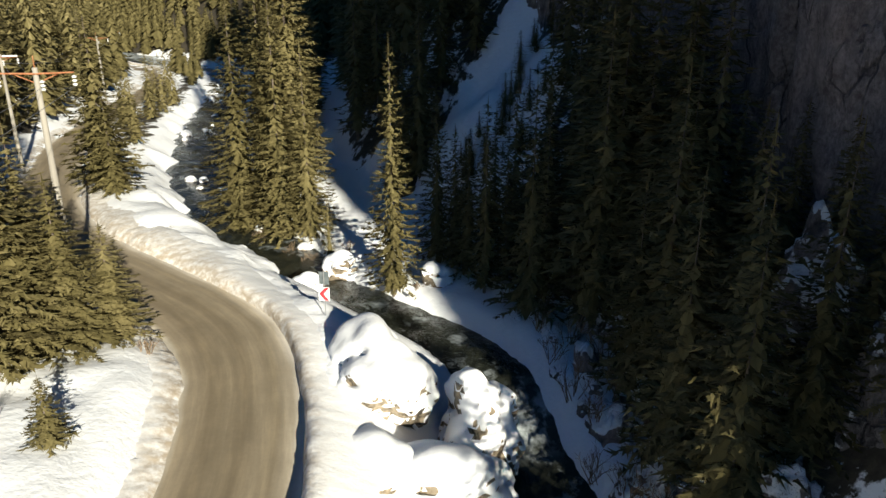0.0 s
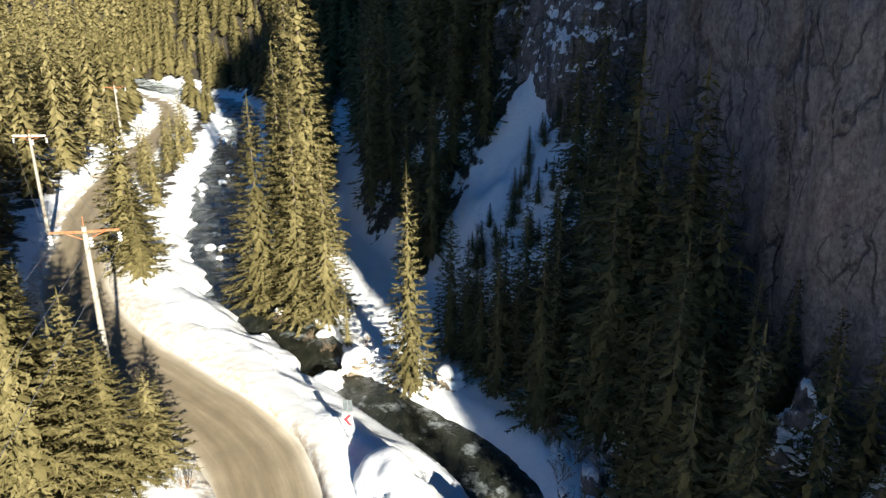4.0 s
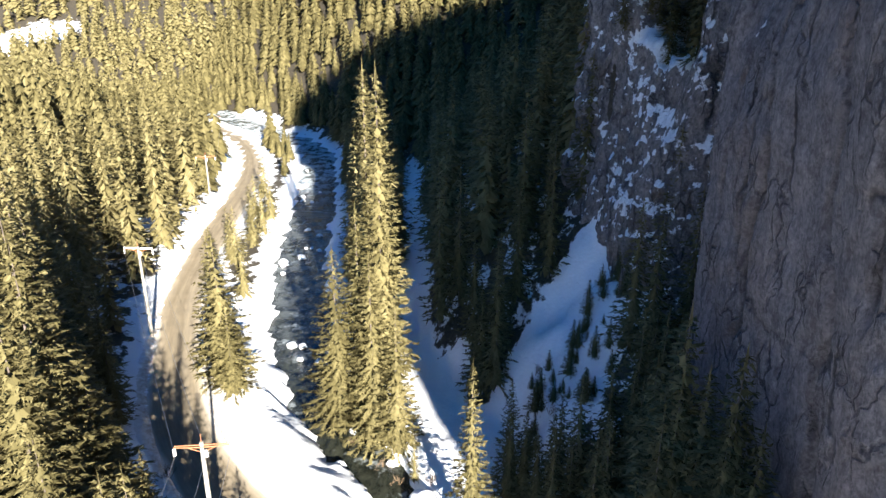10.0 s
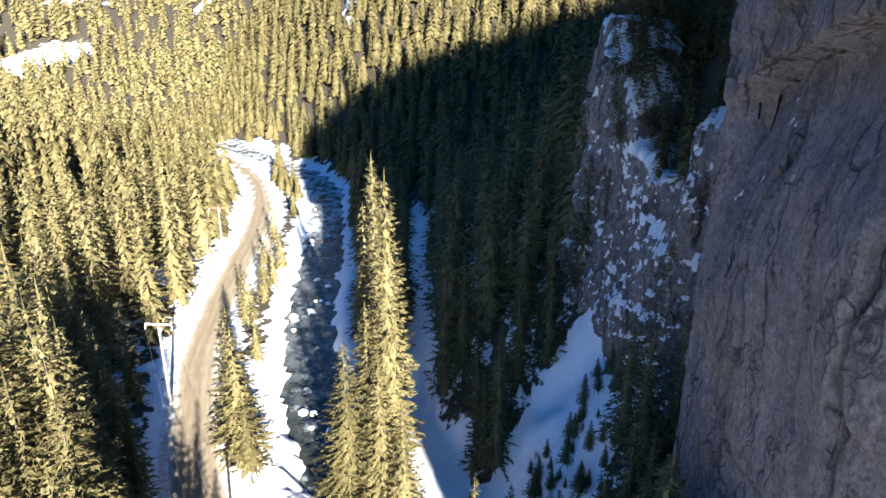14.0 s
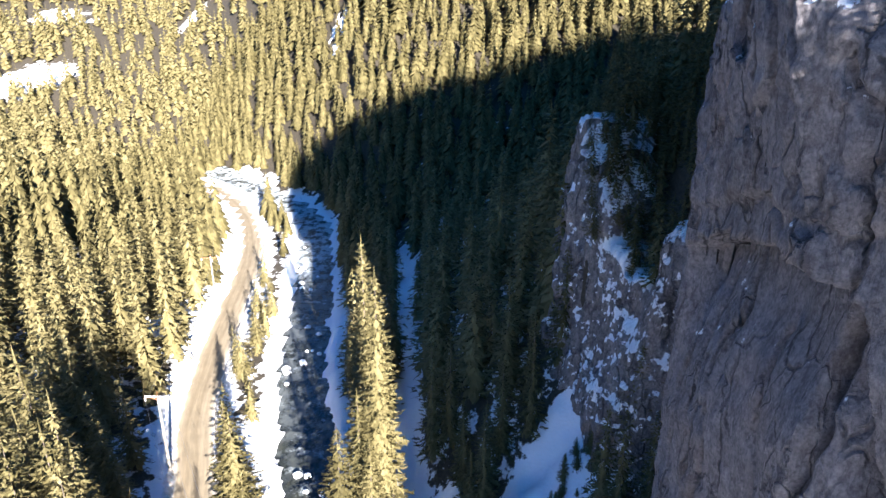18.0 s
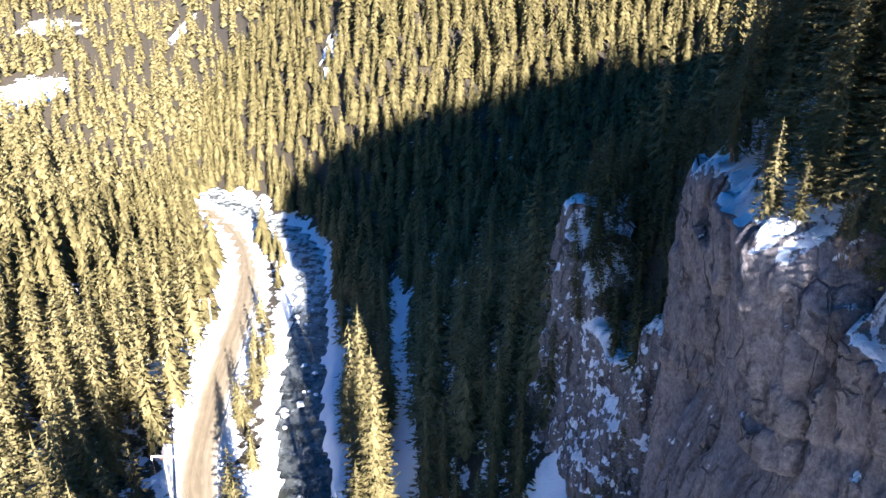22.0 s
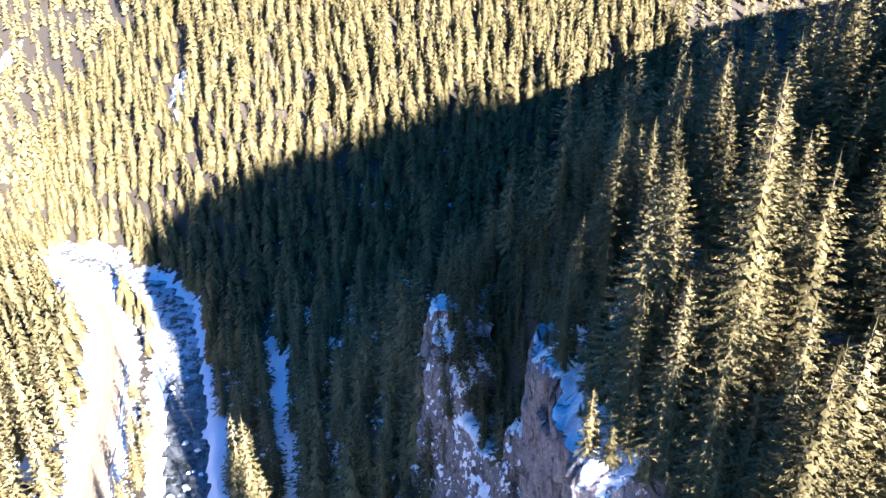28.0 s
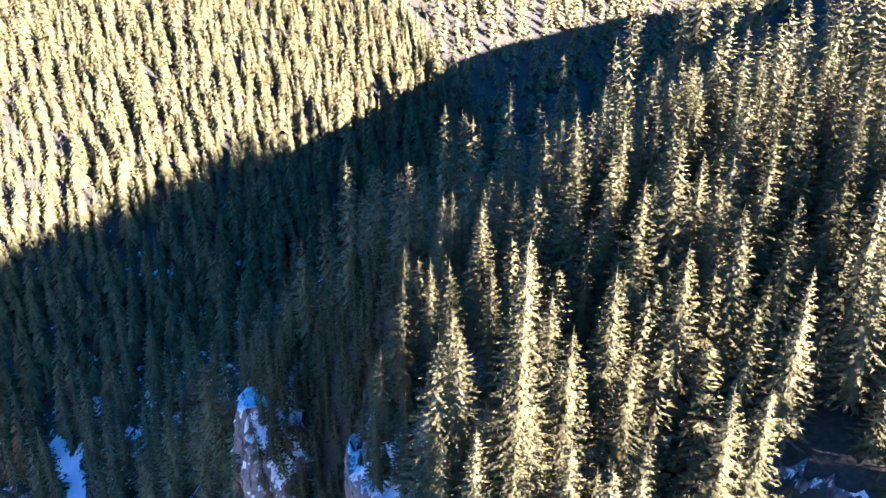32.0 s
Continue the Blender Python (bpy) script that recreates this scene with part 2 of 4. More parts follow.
def make_water():
    m, n, l, b = material("river_water", 0.12)
    flow = noise_tex(n, l, 0.9, 6, (1.0, 0.45, 1.0), 0.65)
    foam = ramp(n, l, noise_tex(n, l, 0.32, 7, None, 0.7), [(0.56, (0, 0, 0)), (0.66, (1, 1, 1))])
    at = n.new("ShaderNodeAttribute")
    at.attribute_name = "foam"
    floes = ramp(n, l, noise_tex(n, l, 0.42, 6, (1.0, 0.8, 1.0), 0.7), [(0.44, (0.15, 0.15, 0.15)), (0.54, (1.35, 1.35, 1.35))])
    f = maths(n, l, "ADD", maths(n, l, "MULTIPLY", foam, 0.35), maths(n, l, "MULTIPLY", at.outputs["Fac"], floes), True)
    deep = ramp(n, l, flow, [(0.35, (0.006, 0.008, 0.007)), (0.65, (0.030, 0.032, 0.023))])
    l.new(mixed(n, l, f, deep, (0.6, 0.66, 0.68)), b.inputs["Base Color"])
    b.inputs["Specular IOR Level"].default_value = 0.3
    bump(n, l, b, flow, 0.7, 0.35)
    return m


SNOW = make_snow("clean_snow")
DIRTY_SNOW = make_snow("ploughed_snow", (0.85, 0.85, 0.84), 0.7)
GROUND = make_ground()
ROCK = make_rock("limestone_cliff", (0.092, 0.084, 0.090), (0.168, 0.155, 0.165), (0.25, 0.234, 0.241), True, 0.64)
SNOWY_ROCK = make_rock("snowy_buttress_rock", (0.08, 0.072, 0.072), (0.175, 0.158, 0.155), (0.29, 0.26, 0.245), True, 0.40)
BOULDER = make_rock("river_boulder", (0.12, 0.10, 0.07), (0.3, 0.24, 0.16), (0.45, 0.38, 0.28), True, 0.5)
SPRUCE = make_foliage("spruce_needles", (0.054, 0.046, 0.018), (0.128, 0.108, 0.044), (0.222, 0.187, 0.087))
BARK = make_plain("spruce_bark", (0.06, 0.045, 0.035), (0.15, 0.12, 0.095), 3.0, 0.9, 0, (1, 1, 0.2))
TWIG = make_plain("bare_twigs", (0.10, 0.065, 0.035), (0.24, 0.17, 0.10), 5.0, 0.9)
ROAD = make_road()
WATER = make_water()
CONCRETE = make_plain("weathered_concrete", (0.22, 0.20, 0.17), (0.33, 0.305, 0.26), 1.2, 0.85, 0, (1, 1, 0.25))
RUST = make_plain("rusty_steel", (0.28, 0.10, 0.04), (0.45, 0.20, 0.09), 6.0, 0.7, 0.3)
WIRE = make_plain("aluminium_wire", (0.45, 0.45, 0.45), (0.6, 0.6, 0.6), 4.0, 0.4, 0.9)
PORCELAIN = make_plain("white_porcelain", (0.75, 0.75, 0.73), (0.85, 0.85, 0.83), 6.0, 0.2)


# ---- geometry helpers ----
def quick_mesh(name, V, F, mat, smooth=False):
    """A mesh from arrays of corners and of equal-sided faces."""
    me = bpy.data.meshes.new(name)
    V, F = np.asarray(V, dtype=np.float32), np.asarray(F, dtype=np.int32)
    k = F.shape[1]
    me.vertices.add(len(V))
    me.vertices.foreach_set("co", V.ravel())
    me.loops.add(F.size)
    me.loops.foreach_set("vertex_index", F.ravel())
    me.polygons.add(len(F))
    me.polygons.foreach_set("loop_start", np.arange(0, F.size, k, dtype=np.int32))
    me.polygons.foreach_set("use_smooth", np.full(len(F), smooth))
    me.update(calc_edges=True)
    me.materials.append(mat)
    return me


def point_values(me, name, values):
    me.attributes.new(name, "FLOAT", "POINT").data.foreach_set("value", np.asarray(values, dtype=np.float32))


def grid_faces(nu, nv):
    i, j = np.meshgrid(np.arange(nu - 1), np.arange(nv - 1), indexing="ij")
    a = (i * nv + j).ravel()
    return np.stack([a, a + nv, a + nv + 1, a + 1], 1)


def part(name, bm, mat, parent=None, label="", smooth=False):
    me = bpy.data.meshes.new(name)
    bm.to_mesh(me)
    bm.free()
    me.materials.append(mat)
    me.polygons.foreach_set("use_smooth", [smooth] * len(me.polygons))
    ob = new(name, me)
    ob.parent = parent
    return tagged(ob, label)


def value_noise(x, y, seed=0):
    """Smooth noise in -1..1 on arrays."""
    x, y = np.asarray(x, float), np.asarray(y, float)
    xi, yi = np.floor(x), np.floor(y)
    u, v = x - xi, y - yi
    u, v = u * u * (3 - 2 * u), v * v * (3 - 2 * v)

    def h(a, b):
        s = np.sin(a * 127.1 + b * 311.7 + seed * 74.7) * 43758.5453
        return (s - np.floor(s)) * 2 - 1
    return (h(xi, yi) * (1 - u) + h(xi + 1, yi) * u) * (1 - v) + (h(xi, yi + 1) * (1 - u) + h(xi + 1, yi + 1) * u) * v


def fbm(x, y, octaves=4, seed=0):
    out, amp = 0, 1.0
    for k in range(octaves):
        out = out + amp * value_noise(x * 2 ** k, y * 2 ** k, seed + k)
        amp *= 0.5
    return out


def smooth01(t):
    t = np.clip(t, 0, 1)
    return t * t * (3 - 2 * t)


def resample(line, step):
    """Even steps along a smoothed line of points."""
    p = np.array(line, float)
    for _ in range(2):
        q = np.empty((2 * len(p) - 2, p.shape[1]))
        q[0::2] = 0.75 * p[:-1] + 0.25 * p[1:]
        q[1::2] = 0.25 * p[:-1] + 0.75 * p[1:]
        p = np.vstack([p[:1], q, p[-1:]])
    d = np.r_[0, np.cumsum(np.hypot(*np.diff(p[:, :2], axis=0).T))]
    t = np.arange(0, d[-1], step)
    return np.stack([np.interp(t, d, p[:, k]) for k in range(p.shape[1])], 1)


def side_distance(x, y, line):
    """Distance to a line of points, positive to the right of its way."""
    shape = np.shape(x)
    x, y = np.ravel(x), np.ravel(y)
    best = np.full(x.shape, 1e9)
    sign = np.ones(x.shape)
    for (ax, ay), (bx, by) in zip(line[:-1, :2], line[1:, :2]):
        ex, ey = bx - ax, by - ay
        t = np.clip(((x - ax) * ex + (y - ay) * ey) / (ex * ex + ey * ey), 0, 1)
        dx, dy = x - ax - t * ex, y - ay - t * ey
        d = dx * dx + dy * dy
        near = d < best
        best = np.where(near, d, best)
        sign = np.where(near, np.where(ex * dy - ey * dx > 0, -1.0, 1.0), sign)
    return (np.sqrt(best) * sign).reshape(shape)


# ---- the plan of the gorge ----
ROAD_LINE = resample([(690, -1640), (15, -140), (-7, -80), (-8.0, 0), (-8.6, 15), (-9.2, 25), (-9.9, 29), (-10.8, 33), (-11.9, 36.8), (-13.8, 40.6), (-17.3, 44.8), (-22.3, 49), (-27, 53), (-31.2, 57), (-34.6, 60.8),
                      (-38, 65.3), (-41.7, 71.5), (-45.2, 79), (-48.8, 87.5), (-53, 97), (-57, 112), (-60.5, 127), (-64.5, 150), (-71, 180), (-83, 207), (-95, 224), (-112, 242), (-150, 258), (-240, 300), (-700, 520), (-1700, 900)], 1.5)
RIVER_LINE = resample([(730, -1600, -12), (62, -160, -9), (28, -80, -8), (14, 0, -7), (8, 20, -6.6), (6, 30, -6.4), (4.6, 36, -6), (4.0, 39.5, -3.8), (2.5, 43, -3.3), (-1, 47, -3.2), (-5, 50.5, -3.1), (-10, 56, -3),
                       (-15.5, 63, -2.8), (-23, 72, -2.6), (-30, 86, -2.2), (-35, 100, -1.9), (-40, 118, -1.6), (-45, 140, -1.3), (-50, 165, -1), (-56, 190, -0.7),
                       (-62, 208, -0.4), (-74, 222, 0), (-92, 240, 1), (-118, 258, 3), (-160, 276, 5), (-240, 314, 8), (-690, 540, 16), (-1690, 920, 30)], 1.5)
TRACK_LINE = resample([(-7, 60), (-10, 70), (-14.5, 89), (-17.7, 115), (-22, 140), (-28, 170)], 3)
CLIFF_Y = (-2600, -100, -50, -5, 12, 25, 36, 45, 52, 58, 62, 66, 70, 74, 77, 80, 86, 95, 104, 112, 130)
CLIFF_X = (1250, 70, 48, 30, 27, 25, 22, 19.5, 17.5, 17.5, 20, 17.5, 14.5, 12, 10, 8.5, 8, 8, 16, 27, 40)


def thin(line):
    """Every second point near the view, few far off."""
    far = np.hypot(line[:, 0] + 30, line[:, 1] - 100) > 260
    pick = np.arange(len(line)) % np.where(far, 40, 2) == 0
    pick[0] = pick[-1] = True
    return line[pick]


ROAD_THIN, RIVER_THIN = thin(ROAD_LINE), thin(RIVER_LINE)


def road_extra(y):
    """How much wider the road is on the hill side, in its bend."""
    return 0.4 * smooth01((y - 34) / 9) * smooth01((88 - y) / 14)


def river_half(y):
    return np.interp(y, (20, 36, 44, 52, 62, 75, 100, 200), (3.6, 2.6, 2.4, 2.2, 2.6, 4.0, 4.6, 5.0))


def shelf(x, y):
    """The wooded shelf above the cliff."""
    return 74 + 30 * np.tanh((x - 14) / 40) - 1.25 * np.clip(34 - y, 0, 9) * smooth01((35 - x) / 13) - 0.42 * np.maximum(0, y - 55) - 0.4 * np.maximum(0, y - 58) * smooth01((x - 26) / 20) - 0.15 * np.clip(14 - y, 0, 60) - 0.21 * np.clip(18 - y, 0, 45) * smooth01((54 - x) / 22) + 0.35 * np.clip(x - 75, 0, 80) * smooth01((90 - y) / 40)


def lie(x, y):
    """Height of the ground."""
    x, y = np.asarray(x, float), np.asarray(y, float)
    dr, dv = side_distance(x, y, ROAD_THIN), side_distance(x, y, RIVER_THIN)
    w = river_half(y) + 0.9 * fbm(x / 3.5, y / 3.5, 3, 17) * smooth01((y - 50) / 10)
    rz = np.interp(y, RIVER_LINE[:, 1], RIVER_LINE[:, 2])
    left = -dr - 3.4 - road_extra(y)
    z_left = np.where(left > 0, 0.9 * smooth01(left / 2.5) + 0.17 * np.maximum(left, 0) ** 0.98, 0)
    out = np.abs(dv) - w
    bank = rz - 0.7 + np.minimum(2.2 * np.maximum(out + 0.5, 0), 1.5) + 0.75 * np.maximum(out - 0.2, 0)
    z_mid = np.minimum(0.55 * smooth01((dr - 3.4) / 1.0), bank)
    e = np.maximum(out, 0)
    near = np.interp(y, (5, 20, 45, 62, 80), (30, 4, 5, 11, 12))
    past = np.maximum(e - near, 0)
    close = smooth01((125 - y) / 20)
    z_right = rz - 0.4 + np.minimum(1.0 * e, 1.6) + 0.12 * np.minimum(e, 60) + (1.35 * past / (1 + past / 190)) * close + 24 * (1 - np.exp(-past / 38)) * (1 - close) * np.interp(x, (-160, -90), (0.35, 1.0))
    z = np.where(dv > 0, np.where(out < 0, rz - 0.7, z_right), np.where(dr < 0, z_left, z_mid))
    far = 0.42 * np.maximum(0, y - 190 - 1.5 * np.maximum(0, -x - 50))
    leftfar = 0.10 * np.maximum(0, -x - 120) + 0.10 * np.maximum(0, y - 330)
    z = z + np.where((dv > 3) | (dr < -3), far, 0) * smooth01((np.maximum(dv - 3, -dr - 3)) / 25) + leftfar
    xe = np.interp(y, CLIFF_Y, CLIFF_X)
    soft = np.interp(y, (51, 57.5, 62, 66, 77, 98, 120), (1.5, 3, 9, 18, 22, 22, 45))
    up = np.maximum(shelf(x, y), np.where(y > 104, z, -99))
    z = z + (up - z) * smooth01((x - xe) / soft)
    spur = smooth01((x - 8.4) / 1.5) * smooth01((y - 80) / 6) * smooth01((104 - y) / 7)
    z = np.where(spur > 0, np.maximum(z, z + (51 * np.exp(-(np.maximum(x - 10, 0) / 8) ** 2) - z) * spur), z)
    z = np.where(z > 120, 120 + 60 * np.tanh((z - 120) / 60), z)
    rough = fbm(x / 3.0, y / 3.0, 4, 5) * 0.32 + fbm(x / 14, y / 14, 2, 9) * 0.6
    flat = smooth01((np.abs(dr) - 3.2 - road_extra(y) * (dr < 0)) / 4) * smooth01((out - 0.2) / 3)
    return z + rough * flat - 0.12 * ((dr < 3.4) & (dr > -3.4 - road_extra(y)))


def steepness(x, y):
    return np.hypot(lie(x + 0.8, y) - lie(x - 0.8, y), lie(x, y + 0.8) - lie(x, y - 0.8)) / 1.6


FAN = np.array([(0.5, 66), (5.0, 70.5), (9.5, 75)])


def wooded(x, y):
    """How thick the forest stands, 0 to 1."""
    x, y = np.asarray(x, float), np.asarray(y, float)
    dr, dv = side_distance(x, y, ROAD_THIN), side_distance(x, y, RIVER_THIN)
    f = np.where(dr < 0, smooth01((-dr - np.where(y > 58, 4.8, 6.5) - 3.5 * smooth01((y - 152) / 14) * smooth01((240 - y) / 10)) / 2.5), np.where(dv > 0, smooth01((dv - river_half(y) - np.where(y > 150, 1.5, 4)) / 2), 0))
    f = np.where((dr > 0) & (dv < 0) & (y > 98), smooth01((dr - 5) / 1.5) * smooth01((-dv - river_half(y) - 2) / 1.5), f)
    f = np.where((x < -114) | (y > 250) | ((y > 232) & (x > -84)), 1.0, f)
    f = np.where((x > -27) & (x < -10) & (y > 12) & (y < 38.5) & (dr < 0), 0, f)
    f = np.where((x < -14) & (x > -37) & (y > 42) & (y < 60) & (dr > -12) & (dr < 0), 0, f)
    f = f * smooth01((np.abs(side_distance(x, y, TRACK_LINE)) - 1.6) / 1.2)
    f = f * smooth01((np.abs(side_distance(x, y, FAN)) - 6.3) / 1.5)
    f = np.where((dv > 0) & (y < 82) & (x < -6), 0, f)
    f = np.where((dv > 0) & (y < 60) & (x < 5), 0, f)
    for cx, cy, rx_, ry_ in ((-262, 408, 11, 14), (-240, 398, 5, 9), (-178, 400, 6, 9), (-232, 330, 18, 13), (-66, 280, 3.5, 7), (-72.7, 130, 3.4, 6)):
        f = f * smooth01((np.hypot((x - cx) / rx_, (y - cy) / ry_) - 1) * 3)
    return f


# ---- the ground, one sheet to the horizon ----
N = 330
k = np.sinh(np.linspace(-1, 1, N) * 6.1) / np.sinh(6.1)
gx, gy = np.meshgrid(-8 + 2600 * k, 48 + 2600 * k, indexing="ij")
gz = lie(gx, gy)
me = quick_mesh("ground", np.stack([gx, gy, gz], -1).reshape(-1, 3), grid_faces(N, N), GROUND, True)
gully = smooth01((gx - 13) / 4) * smooth01((gy - 57) / 3) * smooth01((112 - gy) / 5)
gully = np.maximum(gully, smooth01((gx - 17) / 4) * (gz > 60))
point_values(me, "cover", (0.35 * gully + wooded(gx, gy) * (np.where((gy < 62) & (gx > 3) & (gz < 45), 0.60, 0.62) + 0.4 * smooth01((np.hypot(gx, gy) - 150) / 120))).ravel())
tagged(new("ground", me), "snow-covered gorge floor and slopes with litter under spruces", "ground", kind="structure")


def strip(line, offsets, heights):
    """A band along a line: offsets to the right, one column each, and heights over the line."""
    p = line[:, :2]
    d = np.gradient(p, axis=0)
    d /= np.linalg.norm(d, axis=1)[:, None]
    nrm = np.stack([d[:, 1], -d[:, 0]], 1)
    q = p[:, None, :] + nrm[:, None, :] * np.asarray(offsets)[..., None]
    return np.concatenate([q, np.broadcast_to(heights, q.shape[:2])[..., None]], -1)


# ---- road ----
R = resample(ROAD_LINE[(ROAD_LINE[:, 1] > -60) & (ROAD_LINE[:, 0] > -135)], 0.8)
cols = np.linspace(-3.3, 3.3, 15)
q = strip(R, cols[None] * (1 + (cols[None] < 0) * road_extra(R[:, 1:2]) / 3.3), 0)
q[..., 2] = 0.03 + 0.06 * (1 - (cols / 3.3) ** 2)
me = quick_mesh("road", q.reshape(-1, 3), grid_faces(len(R), 15), ROAD, True)
point_values(me, "across", np.tile(np.linspace(0, 1, 15), len(R)))
point_values(me, "along", np.repeat(np.arange(len(R)) * 0.8, 15))
tagged(new("road", me), "winding road of brown packed snow and grit", "road", kind="structure")

# ---- river ----
W = resample(RIVER_LINE[(RIVER_LINE[:, 1] > -40) & (RIVER_LINE[:, 0] > -112)], 0.7)
M = 15
hw = river_half(W[:, 1]) + 2.0
q = strip(W, hw[:, None] * np.linspace(-1, 1, M), W[:, 2:3])
q[..., 2] += 0.10 * fbm(q[..., 0] * 0.8, q[..., 1] * 0.5, 3, 3)
me = quick_mesh("river", q.reshape(-1, 3), grid_faces(len(W), M), WATER, True)
drop = np.abs(np.gradient(W[:, 2], 0.7))
icy = 0.10 * smooth01((W[:, 1] - 75) / 40) + 0.5 * smooth01((W[:, 1] - 150) / 30)
point_values(me, "foam", np.repeat(np.clip((drop - 0.2) * 1.3, 0, 0.75) + icy, M))
tagged(new("river", me), "shallow mountain river with foaming rapids", "river", kind="structure")


# ---- cliffs ----
def cliff(name, base, top, mat, label, nu=260, nv=150, relief=1.4, foot=5.0, seed=0, roof=False, roll_in=9.0, spires=0.0):
    """A rock wall between a line at its foot and a line at its brink, folded and cracked, that rounds off inwards at the top."""
    b, t = np.array(base, float), np.array(top, float)
    s = np.r_[np.linspace(0, 4, 60), np.linspace(4, len(b) - 1, nu - 59)[1:]] if roof else np.linspace(0, len(b) - 1, nu)
    idx = np.arange(len(b))
    B = np.stack([np.interp(s, idx, b[:, c]) for c in range(2)], 1)
    T = np.stack([np.interp(s, idx, t[:, c]) for c in range(3)], 1)
    for _ in range(14 if roof else 6):
        B[1:-1] = (B[:-2] + 2 * B[1:-1] + B[2:]) / 4
        T[1:-1] = (T[:-2] + 2 * T[1:-1] + T[2:]) / 4
    d = np.gradient(B, axis=0)
    d /= np.linalg.norm(d, axis=1)[:, None]
    out = np.stack([-d[:, 1], d[:, 0]], 1)
    if spires:
        T[:, 2] += spires * np.maximum(fbm(np.linspace(0, 9, nu), 0 * s, 3, 81 + seed), -0.6)
    z0 = lie(B[:, 0] + out[:, 0] * 3, B[:, 1] + out[:, 1] * 3) - foot
    along = np.r_[0, np.cumsum(np.hypot(*np.diff(B, axis=0).T))][:, None]
    v = np.linspace(0, 1, nv)[None]
    z = z0[:, None] + (T[:, 2] - z0)[:, None] * v
    x = B[:, :1] + (T[:, :1] - B[:, :1]) * v ** 1.5
    y = B[:, 1:] + (T[:, 1:2] - B[:, 1:]) * v ** 1.5
    al = along + 0 * v
    pillar = fbm(al / 9.0, z / 90.0, 3, 11 + seed) * 1.0
    groove = -np.abs(fbm(al / 5.0 + 0.02 * z, z / 70.0, 3, 21 + seed)) * 0.9 + 0.35
    block = (fbm(al / 2.2, z / 3.0, 4, 31 + seed) * 0.36 - np.abs(fbm(al / 1.3, z / 6.0, 3, 35 + seed)) * 0.3) * (0.45 + 0.55 * smooth01((z - 58) / 6) if roof else 1.0)
    ledge = np.round((fbm(al / 7, z / 6.0, 4, 41 + seed) + 0.4 * fbm(al / 1.5, z / 1.8, 3, 44 + seed)) * 3) / 3 * (0.16 if roof else 0.35)
    if roof:
        pillar, groove = pillar * 0.5, groove * 0.18
    push = relief * (pillar + groove + ledge) * (0.35 + 0.65 * np.sin(np.pi * np.clip(v, 0.02, 0.98)) ** 0.4) + block * relief * 0.7
    if roof:
        # the great roof that slants across the upper wall, the hollow below it and a second crease above
        brow = np.interp(y, (24, 29, 30.8, 31.6, 35, 40, 48.5, 57), (38, 46, 53, 58.2, 58.6, 57.9, 55.3, 52)) + fbm(al / 2, z * 0, 3, 61) * 0.5
        near = smooth01((y - 22) / 4) * smooth01((58 - y) / 3)
        under = np.exp(-((brow - z) / 8) ** 2) * (1 - smooth01((z - brow) / 0.5))
        crease = np.interp(y, (22, 30, 34.7, 42.7, 56), (65, 62.7, 61.4, 60.8, 55.6)) + fbm(al / 2.5, z * 0, 3, 62) * 0.5
        push = push * 0.8 - (3.6 * under + 0.45 * np.exp(-((crease - z) / 3) ** 2) * (1 - smooth01((z - crease) / 0.4))) * near
        for cy, slant, low, high, deep, wide in ((33, -0.10, 30, 72, 1.1, 0.30), (38.5, 0.12, 58, 78, 0.9, 0.26), (24.2, 0.16, 44, 67, 1.0, 0.22), (27.2, -0.22, 52, 66, 0.8, 0.2),
                                                 (30.2, 0.08, 61, 74, 0.8, 0.22), (36, -0.05, 61, 74, 0.6, 0.2), (43.5, 0.10, 59, 75, 0.7, 0.24), (47.5, -0.06, 20, 58, 0.9, 0.3), (52.5, 0.05, 25, 70, 0.9, 0.3),
                                                 (41, 0.04, 12, 55, 0.8, 0.35), (21, -0.12, 40, 72, 0.9, 0.25), (55.5, 0.03, 30, 66, 0.8, 0.25), (17.5, 0.1, 35, 74, 0.9, 0.25), (34.8, 0.2, 62, 73, 0.6, 0.16)):
            crack = np.abs(y - cy - slant * (z - 58) + fbm(z / 5, al * 0, 3, 63 + cy) * 0.8)
            push = push - 1.5 * deep * np.exp(-(crack / wide) ** 2) * smooth01((z - low) / 4) * smooth01((high - z) / 4)
        upper = smooth01((z - 56) / 5) * 0.75 + 0.25 * smooth01((30 - y) / 10) * smooth01((z - 30) / 12) + 0.2
        for wide_, tall_, proud, joint, sd in ((3.4, 7.5, 0.42, 0.3, 91), (1.35, 2.8, 0.17, 0.14, 95)):
            v_ = z / tall_ + 0.28 * fbm(al / 4, z / 6, 3, sd)
            u_ = al / wide_ + 0.45 * fbm(al / 5, z / 9, 3, sd + 1) + 0.37 * np.floor(v_)
            cell = np.sin(np.floor(u_) * 127.1 + np.floor(v_) * 311.7 + sd) * 43758.5453
            cell = (cell - np.floor(cell)) * 2 - 1
            rim = np.minimum(np.minimum(u_ % 1, 1 - u_ % 1) * wide_, np.minimum(v_ % 1, 1 - v_ % 1) * tall_ * 1.6)
            open_ = smooth01((np.sin(np.floor(u_) * 17.3 + np.floor(v_) * 3.1) + 0.2) / 0.4)
            push = push + upper * (proud * cell - joint * open_ * np.exp(-(rim / 0.22) ** 2))
        push = push + fbm(al / 1.1, z / 1.5, 3, 71) * 0.13 - 0.07 * np.abs(fbm(al / 3.0, z / 30, 4, 72))
    x = x + out[:, :1] * push
    y = y + out[:, 1:] * push
    rows = [np.stack([x, y, z], -1)]
